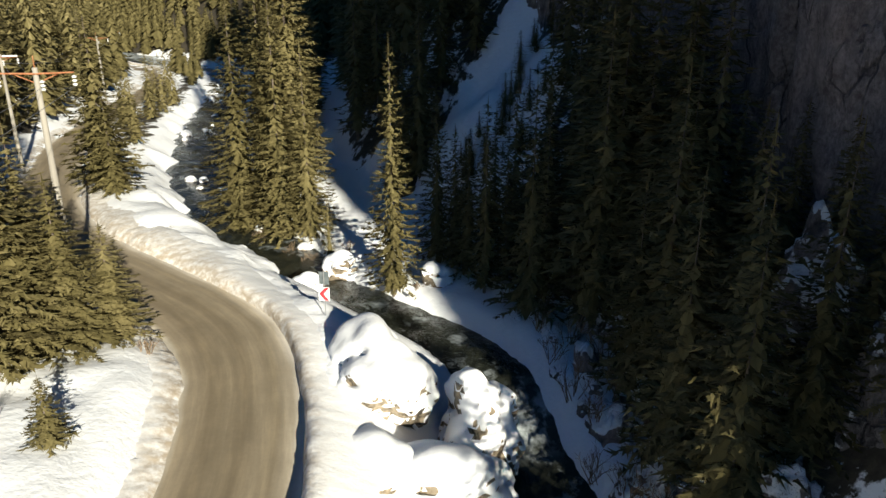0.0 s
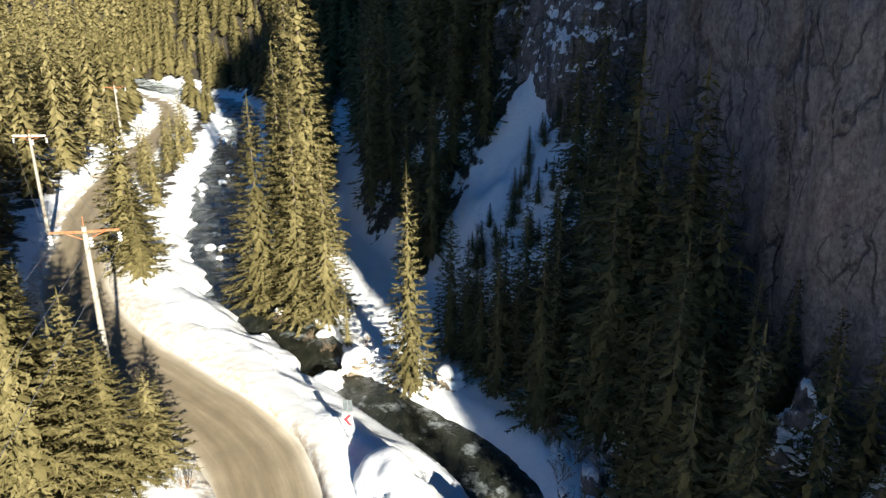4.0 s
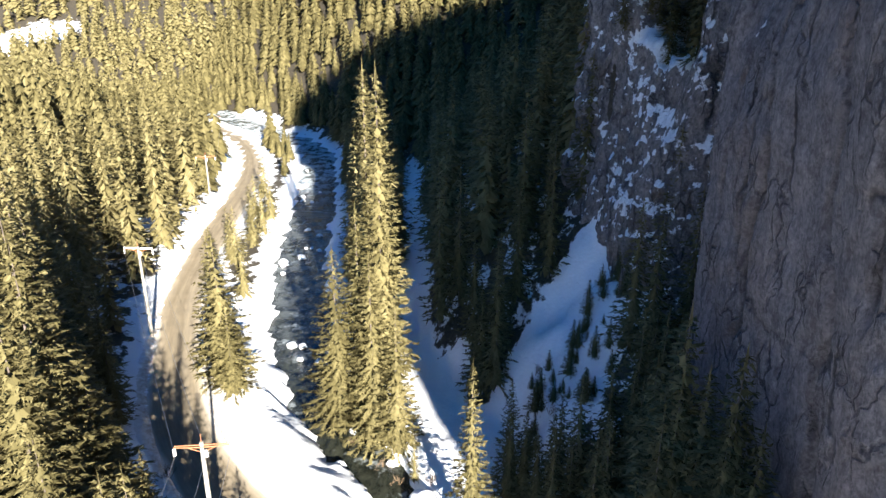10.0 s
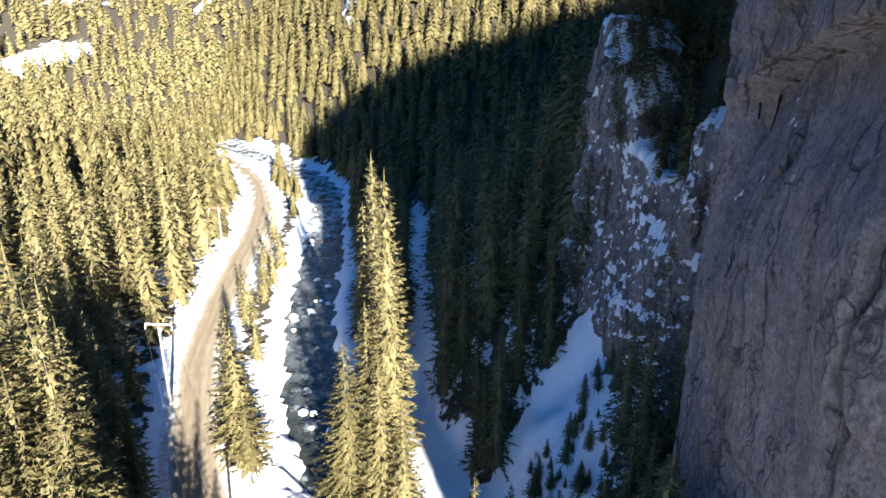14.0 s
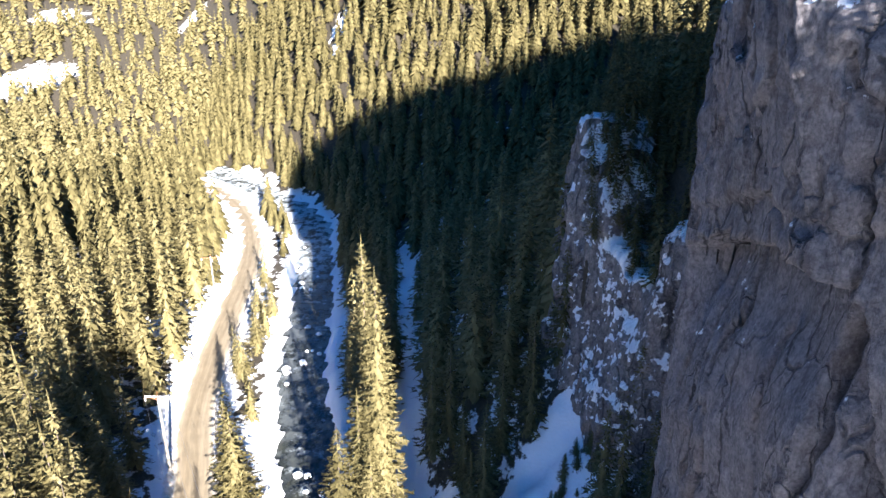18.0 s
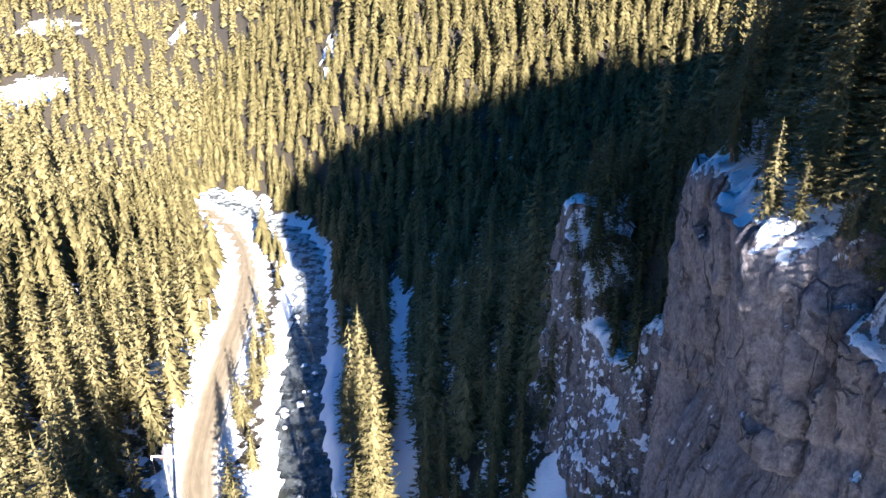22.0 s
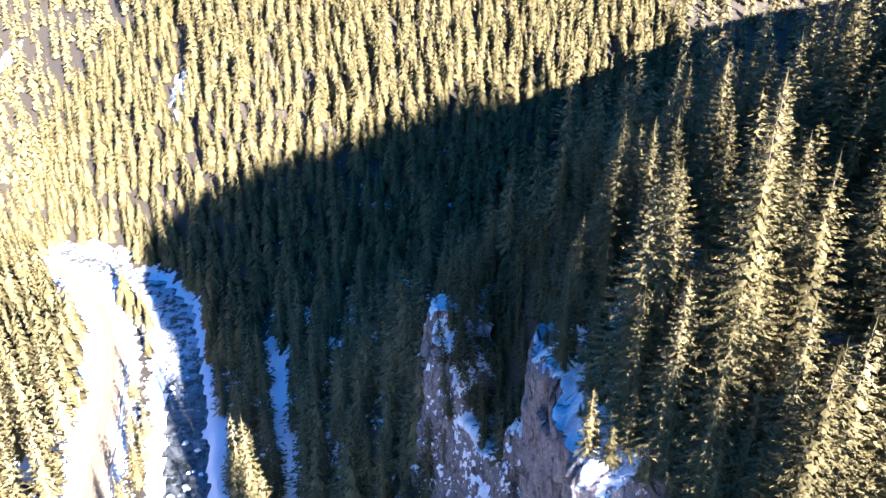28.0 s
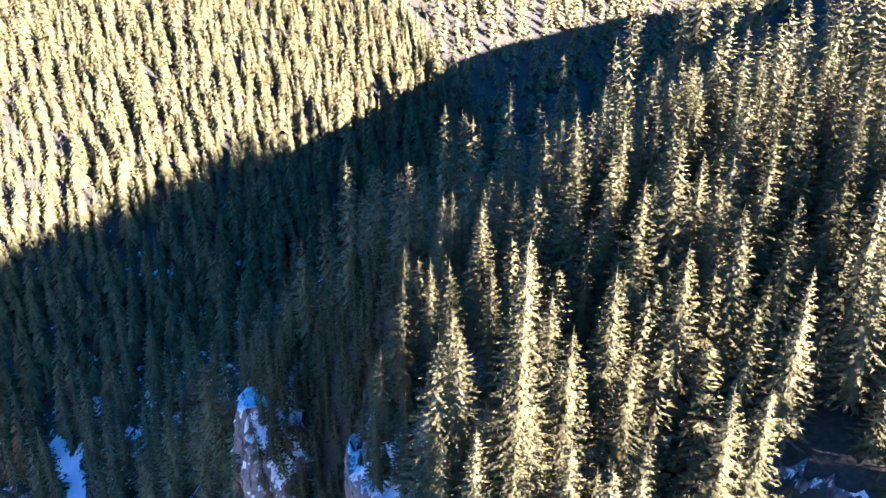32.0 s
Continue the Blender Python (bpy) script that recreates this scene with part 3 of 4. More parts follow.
    for k, (inn, dz) in enumerate(((0.5, 0.7), (1.4, 1.2), (3.0, 1.5), (5.5, 1.3), (roll_in * 0.75, 0.6), (roll_in, -1.5))):
        n = fbm(al[:, :1] / 2, k * 1.7 + 0 * al[:, :1], 3, 51 + seed) * (1.0 if inn < 4 else 0.5)
        cx, cy = x[:, -1:] - out[:, :1] * inn, y[:, -1:] - out[:, 1:] * inn
        cz = z[:, -1:] + dz + n
        if roof:
            aim = np.where(cy < 56, shelf(cx, cy) + 0.2, np.minimum(shelf(cx, cy) + 0.2, lie(cx, cy) + 0.3))
            cz = cz + (aim - cz) * smooth01((inn - 1) / 4)
        rows.append(np.stack([cx, cy, cz], -1))
    P = np.concatenate(rows, 1)
    ob = new(name, quick_mesh(name, P.reshape(-1, 3), grid_faces(nu, P.shape[1])[:, ::-1], mat, True))
    return tagged(ob, label, "cliff", kind="structure")


cliff("cliff", [(112, -190), (70, -100), (48, -50), (28, -5), (25.5, 12), (24, 22), (22.5, 27.5), (21, 31.5), (19.8, 35), (17.6, 45), (15.4, 52), (15.2, 58), (20.5, 64), (24, 69)],
      [(112, -190, 90), (70, -100, 76), (48, -50, 68), (26.5, -5, 64), (22.8, 12, 64), (20.6, 22, 64.5), (18.4, 27.5, 66.5), (15, 31.5, 70), (11.9, 34.5, 72.5), (13.2, 44, 72.5), (13, 51, 71.5), (14.5, 57, 70), (20, 62, 70), (24, 68, 70)],
      ROCK, "tall grey limestone cliff with dark streaks and snowy ledges", 460, 210, roof=True, roll_in=13.0)
cliff("buttress", [(21, 58.5), (18, 62), (15.2, 66), (12.6, 69.5), (10.4, 73.5), (8.3, 77.5), (6.8, 82), (6.2, 88), (6.5, 95), (12, 104), (26, 112)],
      [(23, 64, 48), (20.5, 68, 49), (18, 71.5, 45.5), (15.5, 74.5, 41), (13.3, 78, 40), (11, 81.5, 42.5), (8.9, 85.5, 50), (8.5, 89, 56), (8.5, 94, 56), (13, 101, 53), (24, 108, 50)],
      SNOWY_ROCK, "broken rock buttress with snow on its ledges", 300, 150, 1.5, 4.0, 7, roll_in=9.0, spires=2.0)


# ---- spruces ----
def bough_crown(seed, height, radius, boughs, power=0.85, wide=0.34, split=False):
    """Drooping kite-shaped boughs set round the stem in a spiral, shorter towards the tip. split: two smaller kites for each bough."""
    r = np.random.RandomState(seed)
    u = (np.arange(boughs) + r.rand(boughs)) / boughs
    f = 1 - (1 - u) ** 0.62
    a = 2.39996 * np.arange(boughs) + 1.2 * r.rand(boughs)
    R0 = (radius * (1 - f) ** power + 0.12) * (0.78 + 0.42 * r.rand(boughs))
    h = height * (0.05 + 0.94 * f) + (r.rand(boughs) - 0.5) * 0.5
    if split:
        a = np.concatenate([a - 0.2, a + 0.2 + 0.1 * r.rand(boughs)])
        R0 = np.concatenate([R0 * (0.8 + 0.25 * r.rand(boughs)), R0])
        h = np.concatenate([h - 0.18, h + 0.1])
    m = len(a)
    ca, sa = np.cos(a), np.sin(a)
    hw = wide * R0 * (0.75 + 0.5 * r.rand(m)) + 0.1
    drop = 0.38 + 0.42 * r.rand(m)

    def at(q, side, z):
        return np.stack([ca * R0 * q - sa * side, sa * R0 * q + ca * side, z], 1)
    root = at(0.05, 0, h + 0.38 * R0)
    left = at(0.62, hw, h - 0.3 * drop * R0 + 0.2 * (r.rand(m) - 0.5))
    right = at(0.62, -hw, h - 0.3 * drop * R0 + 0.2 * (r.rand(m) - 0.5))
    tip = at(1.0, 0, h - drop * R0 * 0.8)
    V = np.concatenate([np.stack([root, left, tip], 1), np.stack([root, tip, right], 1)]).reshape(-1, 3)
    V = np.concatenate([V, [(0.09, 0, height * 0.93), (-0.09, 0.02, height * 0.93), (0, 0, height * 1.02), (0, 0.09, height * 0.93), (0, -0.09, height * 0.93), (0, 0, height * 1.02)]])
    return V.astype(np.float32), np.arange(len(V), dtype=np.int32).reshape(-1, 3)


def spray_crown(seed, height, radius, whorls, per, twig, pitch, slim=0.2, power=0.82):
    """Whorls of branches, each a flat spray of twigs to both sides that sags and turns up at its end. twig: their length; pitch: branch length for each twig."""
    r = np.random.RandomState(seed)
    W_, A_ = [], []
    for w in range(whorls):
        f = (w + 0.5) / whorls
        n = max(4, int(per * (1 - 0.45 * f)))
        tier = 0.84 + 0.3 * r.rand()
        for b in range(n):
            W_.append((f, tier))
            A_.append(2 * math.pi * (b + r.rand() * 0.8) / n + w * 1.3)
    W_, A_ = np.array(W_), np.array(A_)
    f = W_[:, 0]
    L = (radius * (1 - f) ** power * W_[:, 1] + 0.18) * (0.66 + 0.46 * r.rand(len(f)))
    h0 = height * (0.05 + 0.92 * f ** 0.96) + (r.rand(len(f)) - 0.5) * height / whorls * 0.7
    n = np.maximum(3, (L / pitch).astype(int))
    k = np.repeat(np.arange(len(f)), n)
    q = r.rand(len(k)) ** 0.62
    rr_ = q * L[k]
    a = A_[k] + 0.10 * r.randn(len(f))[k] * q
    rise = 0.02 + 0.55 * f[k] ** 1.3
    z = h0[k] + L[k] * (rise * q - 0.34 * (1 - 0.5 * f[k]) * q ** 2 + 0.13 * q ** 4) + 0.05 * r.randn(len(k))
    spine = np.stack([np.cos(a) * rr_, np.sin(a) * rr_, z], 1)
    way = a + np.where(r.rand(len(k)) < 0.5, 1, -1) * (0.15 + 0.95 * r.rand(len(k)))
    size = twig * (0.6 + 0.8 * r.rand(len(k))) * (0.6 + 0.4 * (1 - f[k]))
    hang = np.where(r.rand(len(k)) < 0.16, -0.6, 0.0)
    d = np.stack([np.cos(way), np.sin(way), hang - 0.22 + 0.42 * r.rand(len(k))], 1) * size[:, None]
    side = np.stack([-np.sin(way), np.cos(way), 0.55 * r.randn(len(k))], 1)
    side -= d * (np.sum(side * d, 1) / np.sum(d * d, 1))[:, None]
    side *= (slim * size / np.linalg.norm(side, axis=1))[:, None]
    V = np.stack([spine - side - 0.2 * d, spine + side - 0.2 * d, spine + d], 1).reshape(-1, 3)
    tip = np.array([(0.05, 0, height * 0.94), (-0.05, 0, height * 0.94), (0, 0, height * 1.01), (0, 0.05, height * 0.94), (0, -0.05, height * 0.94), (0, 0, height * 1.01)])
    V = np.concatenate([V, tip])
    return V.astype(np.float32), np.arange(len(V), dtype=np.int32).reshape(-1, 3)


def full_crown(seed, radius, whorls, per, twig, pitch, slim=0.2, boughs=140, core=0.5, power=0.82):
    """Dense inner boughs with flat sprays of needle twigs over them."""
    inner = bough_crown(seed, 20.0, radius * core, boughs, power, 0.22)[0]
    outer = spray_crown(seed + 500, 20.0, radius, whorls, per, twig, pitch, slim, power)[0]
    V = np.concatenate([inner, outer])
    return V, np.arange(len(V), dtype=np.int32).reshape(-1, 3)


def crown_normals(V):
    """Triangles turned outwards, with soft normals that follow the crown's cone as much as the single twig."""
    T = V.reshape(-1, 3, 3).copy()
    mid = T.mean(1)
    away = mid * (1, 1, 0)
    away /= np.maximum(np.linalg.norm(away, axis=1), 1e-4)[:, None]
    away[:, 2] = 0.42
    face = np.cross(T[:, 1] - T[:, 0], T[:, 2] - T[:, 0])
    face /= np.maximum(np.linalg.norm(face, axis=1), 1e-9)[:, None]
    turn = np.sum(face * away, 1) < 0
    T[turn] = T[turn][:, [0, 2, 1]]
    face[turn] *= -1
    n = away + 0.75 * face
    n /= np.linalg.norm(n, axis=1)[:, None]
    return T.reshape(-1, 3).astype(np.float32), np.repeat(n, 3, axis=0).astype(np.float32)


def crown_mesh(V, F):
    V, n = crown_normals(V)
    me = quick_mesh("crown", V, F, SPRUCE, True)
    me.attributes.new("custom_normal", "FLOAT_VECTOR", "POINT").data.foreach_set("vector", n.ravel())
    return me


def spruce_trunk(height, thick, sides=7):
    rings = ((0, 1.25), (0.03, 1.0), (0.4, 0.62), (0.8, 0.22), (0.97, 0.05))
    V = [(thick * s * math.cos(2 * math.pi * k / sides), thick * s * math.sin(2 * math.pi * k / sides), height * f - (0.8 if f == 0 else 0)) for f, s in rings for k in range(sides)]
    F = [(r * sides + k, r * sides + (k + 1) % sides, (r + 1) * sides + (k + 1) % sides, (r + 1) * sides + k) for r in range(len(rings) - 1) for k in range(sides)]
    return np.array(V), np.array(F)


rng = random.Random(7)
TRUNK = quick_mesh("trunk", *spruce_trunk(20.0, 0.18), BARK, True)
RADII = (3.2, 3.5, 2.9, 3.7, 3.3, 2.8)
CLOSE = [crown_mesh(*full_crown(10 + i, rad, 34, 12, 0.40, 0.085, 0.2, 200, 0.38)) for i, rad in enumerate(RADII)]
MODELS = [crown_mesh(*full_crown(20 + i, 1.05 * rad, 30, 10, 0.56, 0.15, 0.22, 150, 0.46)) for i, rad in enumerate(RADII)]
SPARSE = [crown_mesh(*full_crown(60 + i, rad, 26, 9, 0.70, 0.24, 0.19, 130, 0.46)) for i, rad in enumerate((2.9, 3.3, 2.6))]
BIG = [crown_mesh(*full_crown(50 + i, rad, 42, 13, 0.36, 0.070, 0.2, 220, 0.38)) for i, rad in enumerate((3.4, 3.1, 3.6))]
NEAR = [crown_mesh(*full_crown(80 + i, rad, 42, 13, 0.29, 0.068, 0.2, 220, 0.4)) for i, rad in enumerate((3.3, 3.7, 3.0))]
TALL = crown_mesh(*full_crown(27, 2.0, 56, 12, 0.28, 0.05, 0.2, 280, 0.4, 0.62))
MIDDLE = [full_crown(30 + i, 1.08 * r, 22, 8, 0.85, 0.46, 0.23, 90, 0.62) for i, r in enumerate((3.0, 3.3, 2.6, 3.5))]
SIMPLE = [bough_crown(35 + i, 20.0, r, 74, 0.88, 0.27, True) for i, r in enumerate((3.4, 3.8, 3.1, 3.6))]
PLAIN = [bough_crown(40 + i, 20.0, r, 38, 0.88, 0.42) for i, r in enumerate((3.4, 3.9, 3.0))]


def stand(x, y):
    """Height on which a tree stands; on the brink of the cliff that is the shelf, not the ground below."""
    return shelf(x, y) if x > np.interp(y, (10, 22, 27.5, 31.5, 34, 44, 52, 58), (23.5, 20.9, 18.8, 15.4, 12.6, 14, 14, 15.5)) and 8 < y < 58 else lie(x, y)


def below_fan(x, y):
    """Greatest height of the trees at the foot of the cliff: cut off along sight lines from height 52.5 at the origin.
    """
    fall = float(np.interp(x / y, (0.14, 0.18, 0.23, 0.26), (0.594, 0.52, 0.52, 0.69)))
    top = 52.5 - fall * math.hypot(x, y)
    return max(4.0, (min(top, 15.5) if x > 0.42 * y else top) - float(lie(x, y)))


def spruce(x, y, height, model=0, turn=0.0, wide=1.0, label="", group="spruces of the gorge", lean=0.0, low=False):
    z = float(lie(x, y) if low else stand(x, y))
    to_eye = math.hypot(x, y, z + height - 118) if z > 60 else math.hypot(x, y) - 18 * (x < -10)
    if x > 2 and z < 50:
        to_eye = 99
    crown = NEAR[model % 3] if z > 60 and height > 9 and x < 30 else TALL if height > 35 else BIG[model % 3] if height > 23 and -38 < x < -10 and y < 80 else SPARSE[model % 3] if height < 7 or y > 56 and x > 6 or (x > 2 and z < 40 and y > 47) or y > 85 else (CLOSE if to_eye < 60 else MODELS)[model % 6]
    ob = new("spruce_tree")
    s = height / 20.0
    ob.matrix_world = pose(x, y, z - 0.1, lean, 0, turn) @ Matrix.Diagonal((s * wide, s * wide, s, 1))
    new("trunk", TRUNK).parent = ob
    new("crown", crown).parent = ob
    return tagged(ob, label or "green spruce with drooping branches on snowy ground", "tree", group)


def forest(name, spots, shapes, label):
    """Woods that nobody could count, as one mesh."""
    Vs, Ns, Fs, base = [], [], [], 0
    r = np.random.RandomState(3)
    shapes = [crown_normals(V) + (F,) for V, F in shapes]
    for x, y, z, h in spots:
        V, N_, F = shapes[r.randint(len(shapes))]
        a, s = r.rand() * 6.283, h / 20.0
        wd = s * (0.8 + 0.3 * r.rand()) * (0.92 if h > 23 else 1.22)
        c, sn = math.cos(a) * wd, math.sin(a) * wd
        Vs.append(np.stack([V[:, 0] * c - V[:, 1] * sn + x, V[:, 0] * sn + V[:, 1] * c + y, V[:, 2] * s + z], 1))
        ca, sa = math.cos(a), math.sin(a)
        Ns.append(np.stack([N_[:, 0] * ca - N_[:, 1] * sa, N_[:, 0] * sa + N_[:, 1] * ca, N_[:, 2]], 1))
        Fs.append(F + base)
        base += len(V)
    me = quick_mesh(name, np.concatenate(Vs), np.concatenate(Fs), SPRUCE, True)
    me.attributes.new("custom_normal", "FLOAT_VECTOR", "POINT").data.foreach_set("vector", np.concatenate(Ns).astype(np.float32).ravel())
    return tagged(new(name, me), label, "forest", kind="stuff")


def scatter(x0, x1, y0, y1, step, seed):
    r = np.random.RandomState(seed)
    X, Y = np.meshgrid(np.arange(x0, x1, step), np.arange(y0, y1, step), indexing="ij")
    X, Y = X + (r.rand(*X.shape) - 0.5) * step * 0.95, Y + (r.rand(*X.shape) - 0.5) * step * 0.95
    keep = r.rand(*X.shape) < wooded(X, Y)
    X, Y = X[keep], Y[keep]
    Z = lie(X, Y)
    ok = (steepness(X, Y) < 1.75) | ((Y > 112) | ((Y > 59) & (Y < 75) & (X > 14)))
    H = np.where((X < -45) & (Y < 170), 19, np.where(Y < 112, 15, 11)) + np.where(Y < 190, 10, 7.5) * r.rand(len(X)) ** 1.2 + 2 * value_noise(X / 25, Y / 25, 4)
    return X[ok], Y[ok], Z[ok], H[ok]


# trees that stand out one by one: place and height
for x, y, h, model, wide in ((-16.6, 77.5, 40, 2, 0.95), (-21, 71.5, 24, 0, 1.1), (-16.2, 68.5, 25, 1, 1.0), (-18.5, 73, 28, 4, 1.0), (-13, 66, 19, 0, 1.0), (-4.0, 53.4, 20.5, 5, 0.85),
                             (-10.5, 61.5, 6, 3, 0.8), (-35.8, 73.5, 20, 3, 1.15), (-38.3, 77.5, 19, 0, 1.1), (-34.2, 71.5, 12, 1, 1.2), (-41, 84, 18, 1, 0.9), (-21, 91, 38.5, 3, 0.9), (-17.0, 26, 3.4, 3, 2.3),
                             (-19.6, 38.2, 7.3, 3, 2.0), (-21.0, 36, 10.2, 1, 1.88), (-22.9, 36.5, 12.8, 2, 1.75), (-21.9, 33.4, 12.0, 4, 1.6), (-22.4, 30.4, 20.5, 2, 1.1), (-23.9, 33, 16, 0, 1.4), (-24.8, 29.6, 12.5, 3, 1.4), (-26.2, 33.5, 17, 5, 1.4), (-22.6, 31, 8, 1, 1.4), (-30, 33, 29, 1, 1.1), (-33.6, 39.6, 31, 0, 1.1), (-27, 30, 22, 3, 1.0), (-36, 31, 27, 4, 1.1), (-30, 44, 12, 2, 1.2),
                             (-39, 46, 32, 1, 1.0), (-43, 50, 33, 0, 1.1), (-37, 36, 30, 3, 1.0), (-42, 42, 32, 4, 1.1), (-47, 52, 32, 1, 1.1), (-46, 44, 34, 0, 1.1), (-35, 46, 20, 2, 1.1), (-50, 58, 31, 3, 1.0), (-41, 36, 32, 1, 1.0), (-44.5, 38, 32, 0, 1.1), (-48, 40, 33, 2, 1.1), (-50, 47, 33, 1, 1.1), (-53, 52, 33, 4, 1.1), (-38.5, 41, 31, 5, 1.1), (-45, 47.5, 33, 3, 1.1), (-40.5, 50, 31, 0, 1.1), (-52, 60, 31, 1, 1.1), (-56, 56, 33, 2, 1.1), (-55.5, 64, 31, 3, 1.1), (-47, 57, 31, 5, 1.1), (15.5, 40, 6, 3, 1.0), (14.6, 46.5, 9, 0, 1.0), (18.9, 29.5, 8, 4, 1.0), (17.3, -2.5, 24, 1, 1.2), (19, -7, 25, 3, 1.2), (18, 3, 23, 0, 1.2), (21.5, -14, 26, 4, 1.2), (20.5, -1, 24, 2, 1.2),
                             (13.2, 50, 21, 1, 1.0), (13.8, 41, 20, 0, 1.0), (8.2, 55, 11.8, 2, 1.0), (3.2, 50.5, 15, 2, 0.9), (10.2, 55.5, 12.5, 4, 1.0), (6.2, 47, 17, 0, 1.0), (11, 47.5, 19, 4, 1.0),
                             (3.5, 56, 12.5, 3, 1.1), (6, 57.5, 14, 1, 1.1), (8.5, 56.5, 14.5, 4, 1.1), (11, 58, 16, 2, 1.1), (5, 53, 12, 0, 1.1), (8, 52.5, 13, 5, 1.1), (10.5, 53, 14.5, 3, 1.1), (2, 53.8, 11.6, 4, 1.1), (13, 57.5, 17, 1, 1.1), (1, 57, 12, 2, 1.1), (4.5, 59.5, 12, 5, 1.1), (12.3, 55, 17, 0, 1.0), (15.2, 46, 18, 2, 1.0), (13, 34, 13, 4, 1.0), (-0.5, 57.5, 15, 4, 0.9), (11.5, 38.5, 14, 5, 1.1), (14.5, 30.1, 14, 0, 1.1), (16.5, 36, 13, 1, 1.1), (15.6, 33, 13, 4, 1.1)):
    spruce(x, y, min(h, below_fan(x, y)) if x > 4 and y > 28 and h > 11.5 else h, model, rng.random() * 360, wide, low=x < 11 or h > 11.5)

# trees on the shelf above the cliff: place and height of the top
for x, y, top in ((18.9, 49.8, 92.8), (17.3, 39.2, 93.3), (18.7, 38.7, 94), (26.9, 50.2, 98.5), (24.4, 38.6, 99.4), (25.6, 36.9, 96), (23.5, 31.3, 96.5), (21, 32.1, 90.9), (17.5, 33.5, 88.8), (13.4, 36.1, 79.4),
                  (31, 47.8, 100.5), (34.3, 37.9, 103.4), (36.7, 37.2, 107.4), (32.5, 30.9, 101), (27, 29.2, 95.2), (22.4, 24.8, 90.4), (28.4, 22, 96.1), (31, 21.5, 95.5), (24.3, 24.2, 89.6), (19.2, 35.2, 89.5),
                  (20.6, 43.5, 93), (16.6, 44.2, 86), (16.2, 36.4, 86.5), (19.4, 31.2, 83), (22, 28.5, 83.5), (22.3, 47.5, 95), (16.8, 50.5, 86), (19.4, 53.5, 89), (27.6, 43.2, 98), (28.6, 33.5, 99), (21.4, 27, 79), (18.6, 30.2, 78), (22, 24.2, 80), (20.4, 26, 77), (24.2, 15.5, 80), (17.2, 32.4, 80), (19.8, 27, 75), (21.4, 24.5, 75), (17.2, 31, 76), (22, 21, 75), (23.4, 18, 76), (18.6, 28.9, 74), (25, 13, 78), (23, 21.5, 81), (24.5, 18.3, 79), (26, 20.2, 82), (25.6, 16.5, 79), (27.6, 18, 82), (29, 15, 82), (16.0, 33, 77), (25, 9.6, 84.5), (26.3, 9.2, 84), (24.8, 12.6, 83.5), (27.6, 9.5, 83), (23.9, 10.2, 84.5),
                  (20.6, 24.4, 83), (23.6, 27.6, 87.5), (25.2, 22.6, 87), (26.2, 26, 91), (20.4, 29.2, 84)):
    if x > 18.5 and 17 < y < 33 and top < 84:
        top += 6
    spruce(x, y, top - float(stand(x, y)), rng.randrange(6), rng.random() * 360, 1.2, "sunlit spruce with loose boughs on the shelf above the cliff")

# tall trees at the foot of the wall: place and height of the top
for x, y, top in ((11.8, 46.5, 27), (14.2, 41.5, 26.5), (13.1, 44.6, 23), (10.3, 44.4, 20), (15.4, 39.6, 22), (9.6, 67.8, 15.3), (12.4, 49.5, 24)):
    spruce(x, y, top - float(lie(x, y)), rng.randrange(6), rng.random() * 360, 1.1, "tall dark spruce in the shade below the cliff", low=True)

r5 = np.random.RandomState(21)
shady = []
for gx0 in np.arange(6.5, 20, 2.9):
    for gy0 in np.arange(25, 62, 3.3):
        tx, ty = gx0 + r5.rand() * 2.4, gy0 + r5.rand() * 2.6
        if tx < np.interp(ty, CLIFF_Y, CLIFF_X) - 2.6 and not (ty > 51 and tx < 12) and not (tx < 11 and ty < 50) and (tx < 0.42 * ty or r5.rand() < 0.75) and side_distance(tx, ty, RIVER_THIN) > 5.5 and not (ty > 58 and tx < 6):
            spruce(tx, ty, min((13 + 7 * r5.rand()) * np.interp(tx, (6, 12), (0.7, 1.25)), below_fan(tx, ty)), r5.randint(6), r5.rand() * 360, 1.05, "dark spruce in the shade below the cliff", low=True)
for _ in range(46):
    t = r5.rand() ** 0.8
    tx, ty = 1.5 + 10 * t + (r5.rand() - 0.5) * 8, 65 + 9 * t + (r5.rand() - 0.5) * 7
    spruce(tx, ty, 1.2 + 3.2 * r5.rand(), r5.randint(6), r5.rand() * 360, 1.6, "young dark spruce on the snow fan", low=True)
for gx0 in np.arange(9.5, 36, 1.8):
    for gy0 in np.arange(55, 107, 1.8):
        tx, ty = gx0 + r5.rand() * 1.8, gy0 + r5.rand() * 1.8
        if lie(tx, ty) > 23 and tx > np.interp(ty, CLIFF_Y, CLIFF_X) + 4.2 and r5.rand() < 0.85:
            lip = float(np.interp(ty, (62, 66, 70, 74, 78, 82, 86, 90), (49, 47, 43, 40, 40, 43, 50, 56))) if tx < np.interp(ty, CLIFF_Y, CLIFF_X) + 9 else 0
            shady.append((tx, ty, max(float(lie(tx, ty)), lip) - 0.1, 4.5 + 7 * r5.rand() ** 1.3))
for _ in range(26):
    tx, ty = 8.9 + 5.0 * r5.rand(), 80.5 + 18 * r5.rand()
    shady.append((tx, ty, float(np.interp(ty, (80, 86, 93, 101), (41.5, 52, 54, 52))) + 0.5, 2.5 + 4.5 * r5.rand()))
forest("gully_spruces", shady, [full_crown(64 + i, r, 20, 8, 0.95, 0.5, 0.22, 60, 0.6) for i, r in enumerate((2.9, 3.3, 2.6))], "small dark spruces rooted in the steep gully and on the buttress")
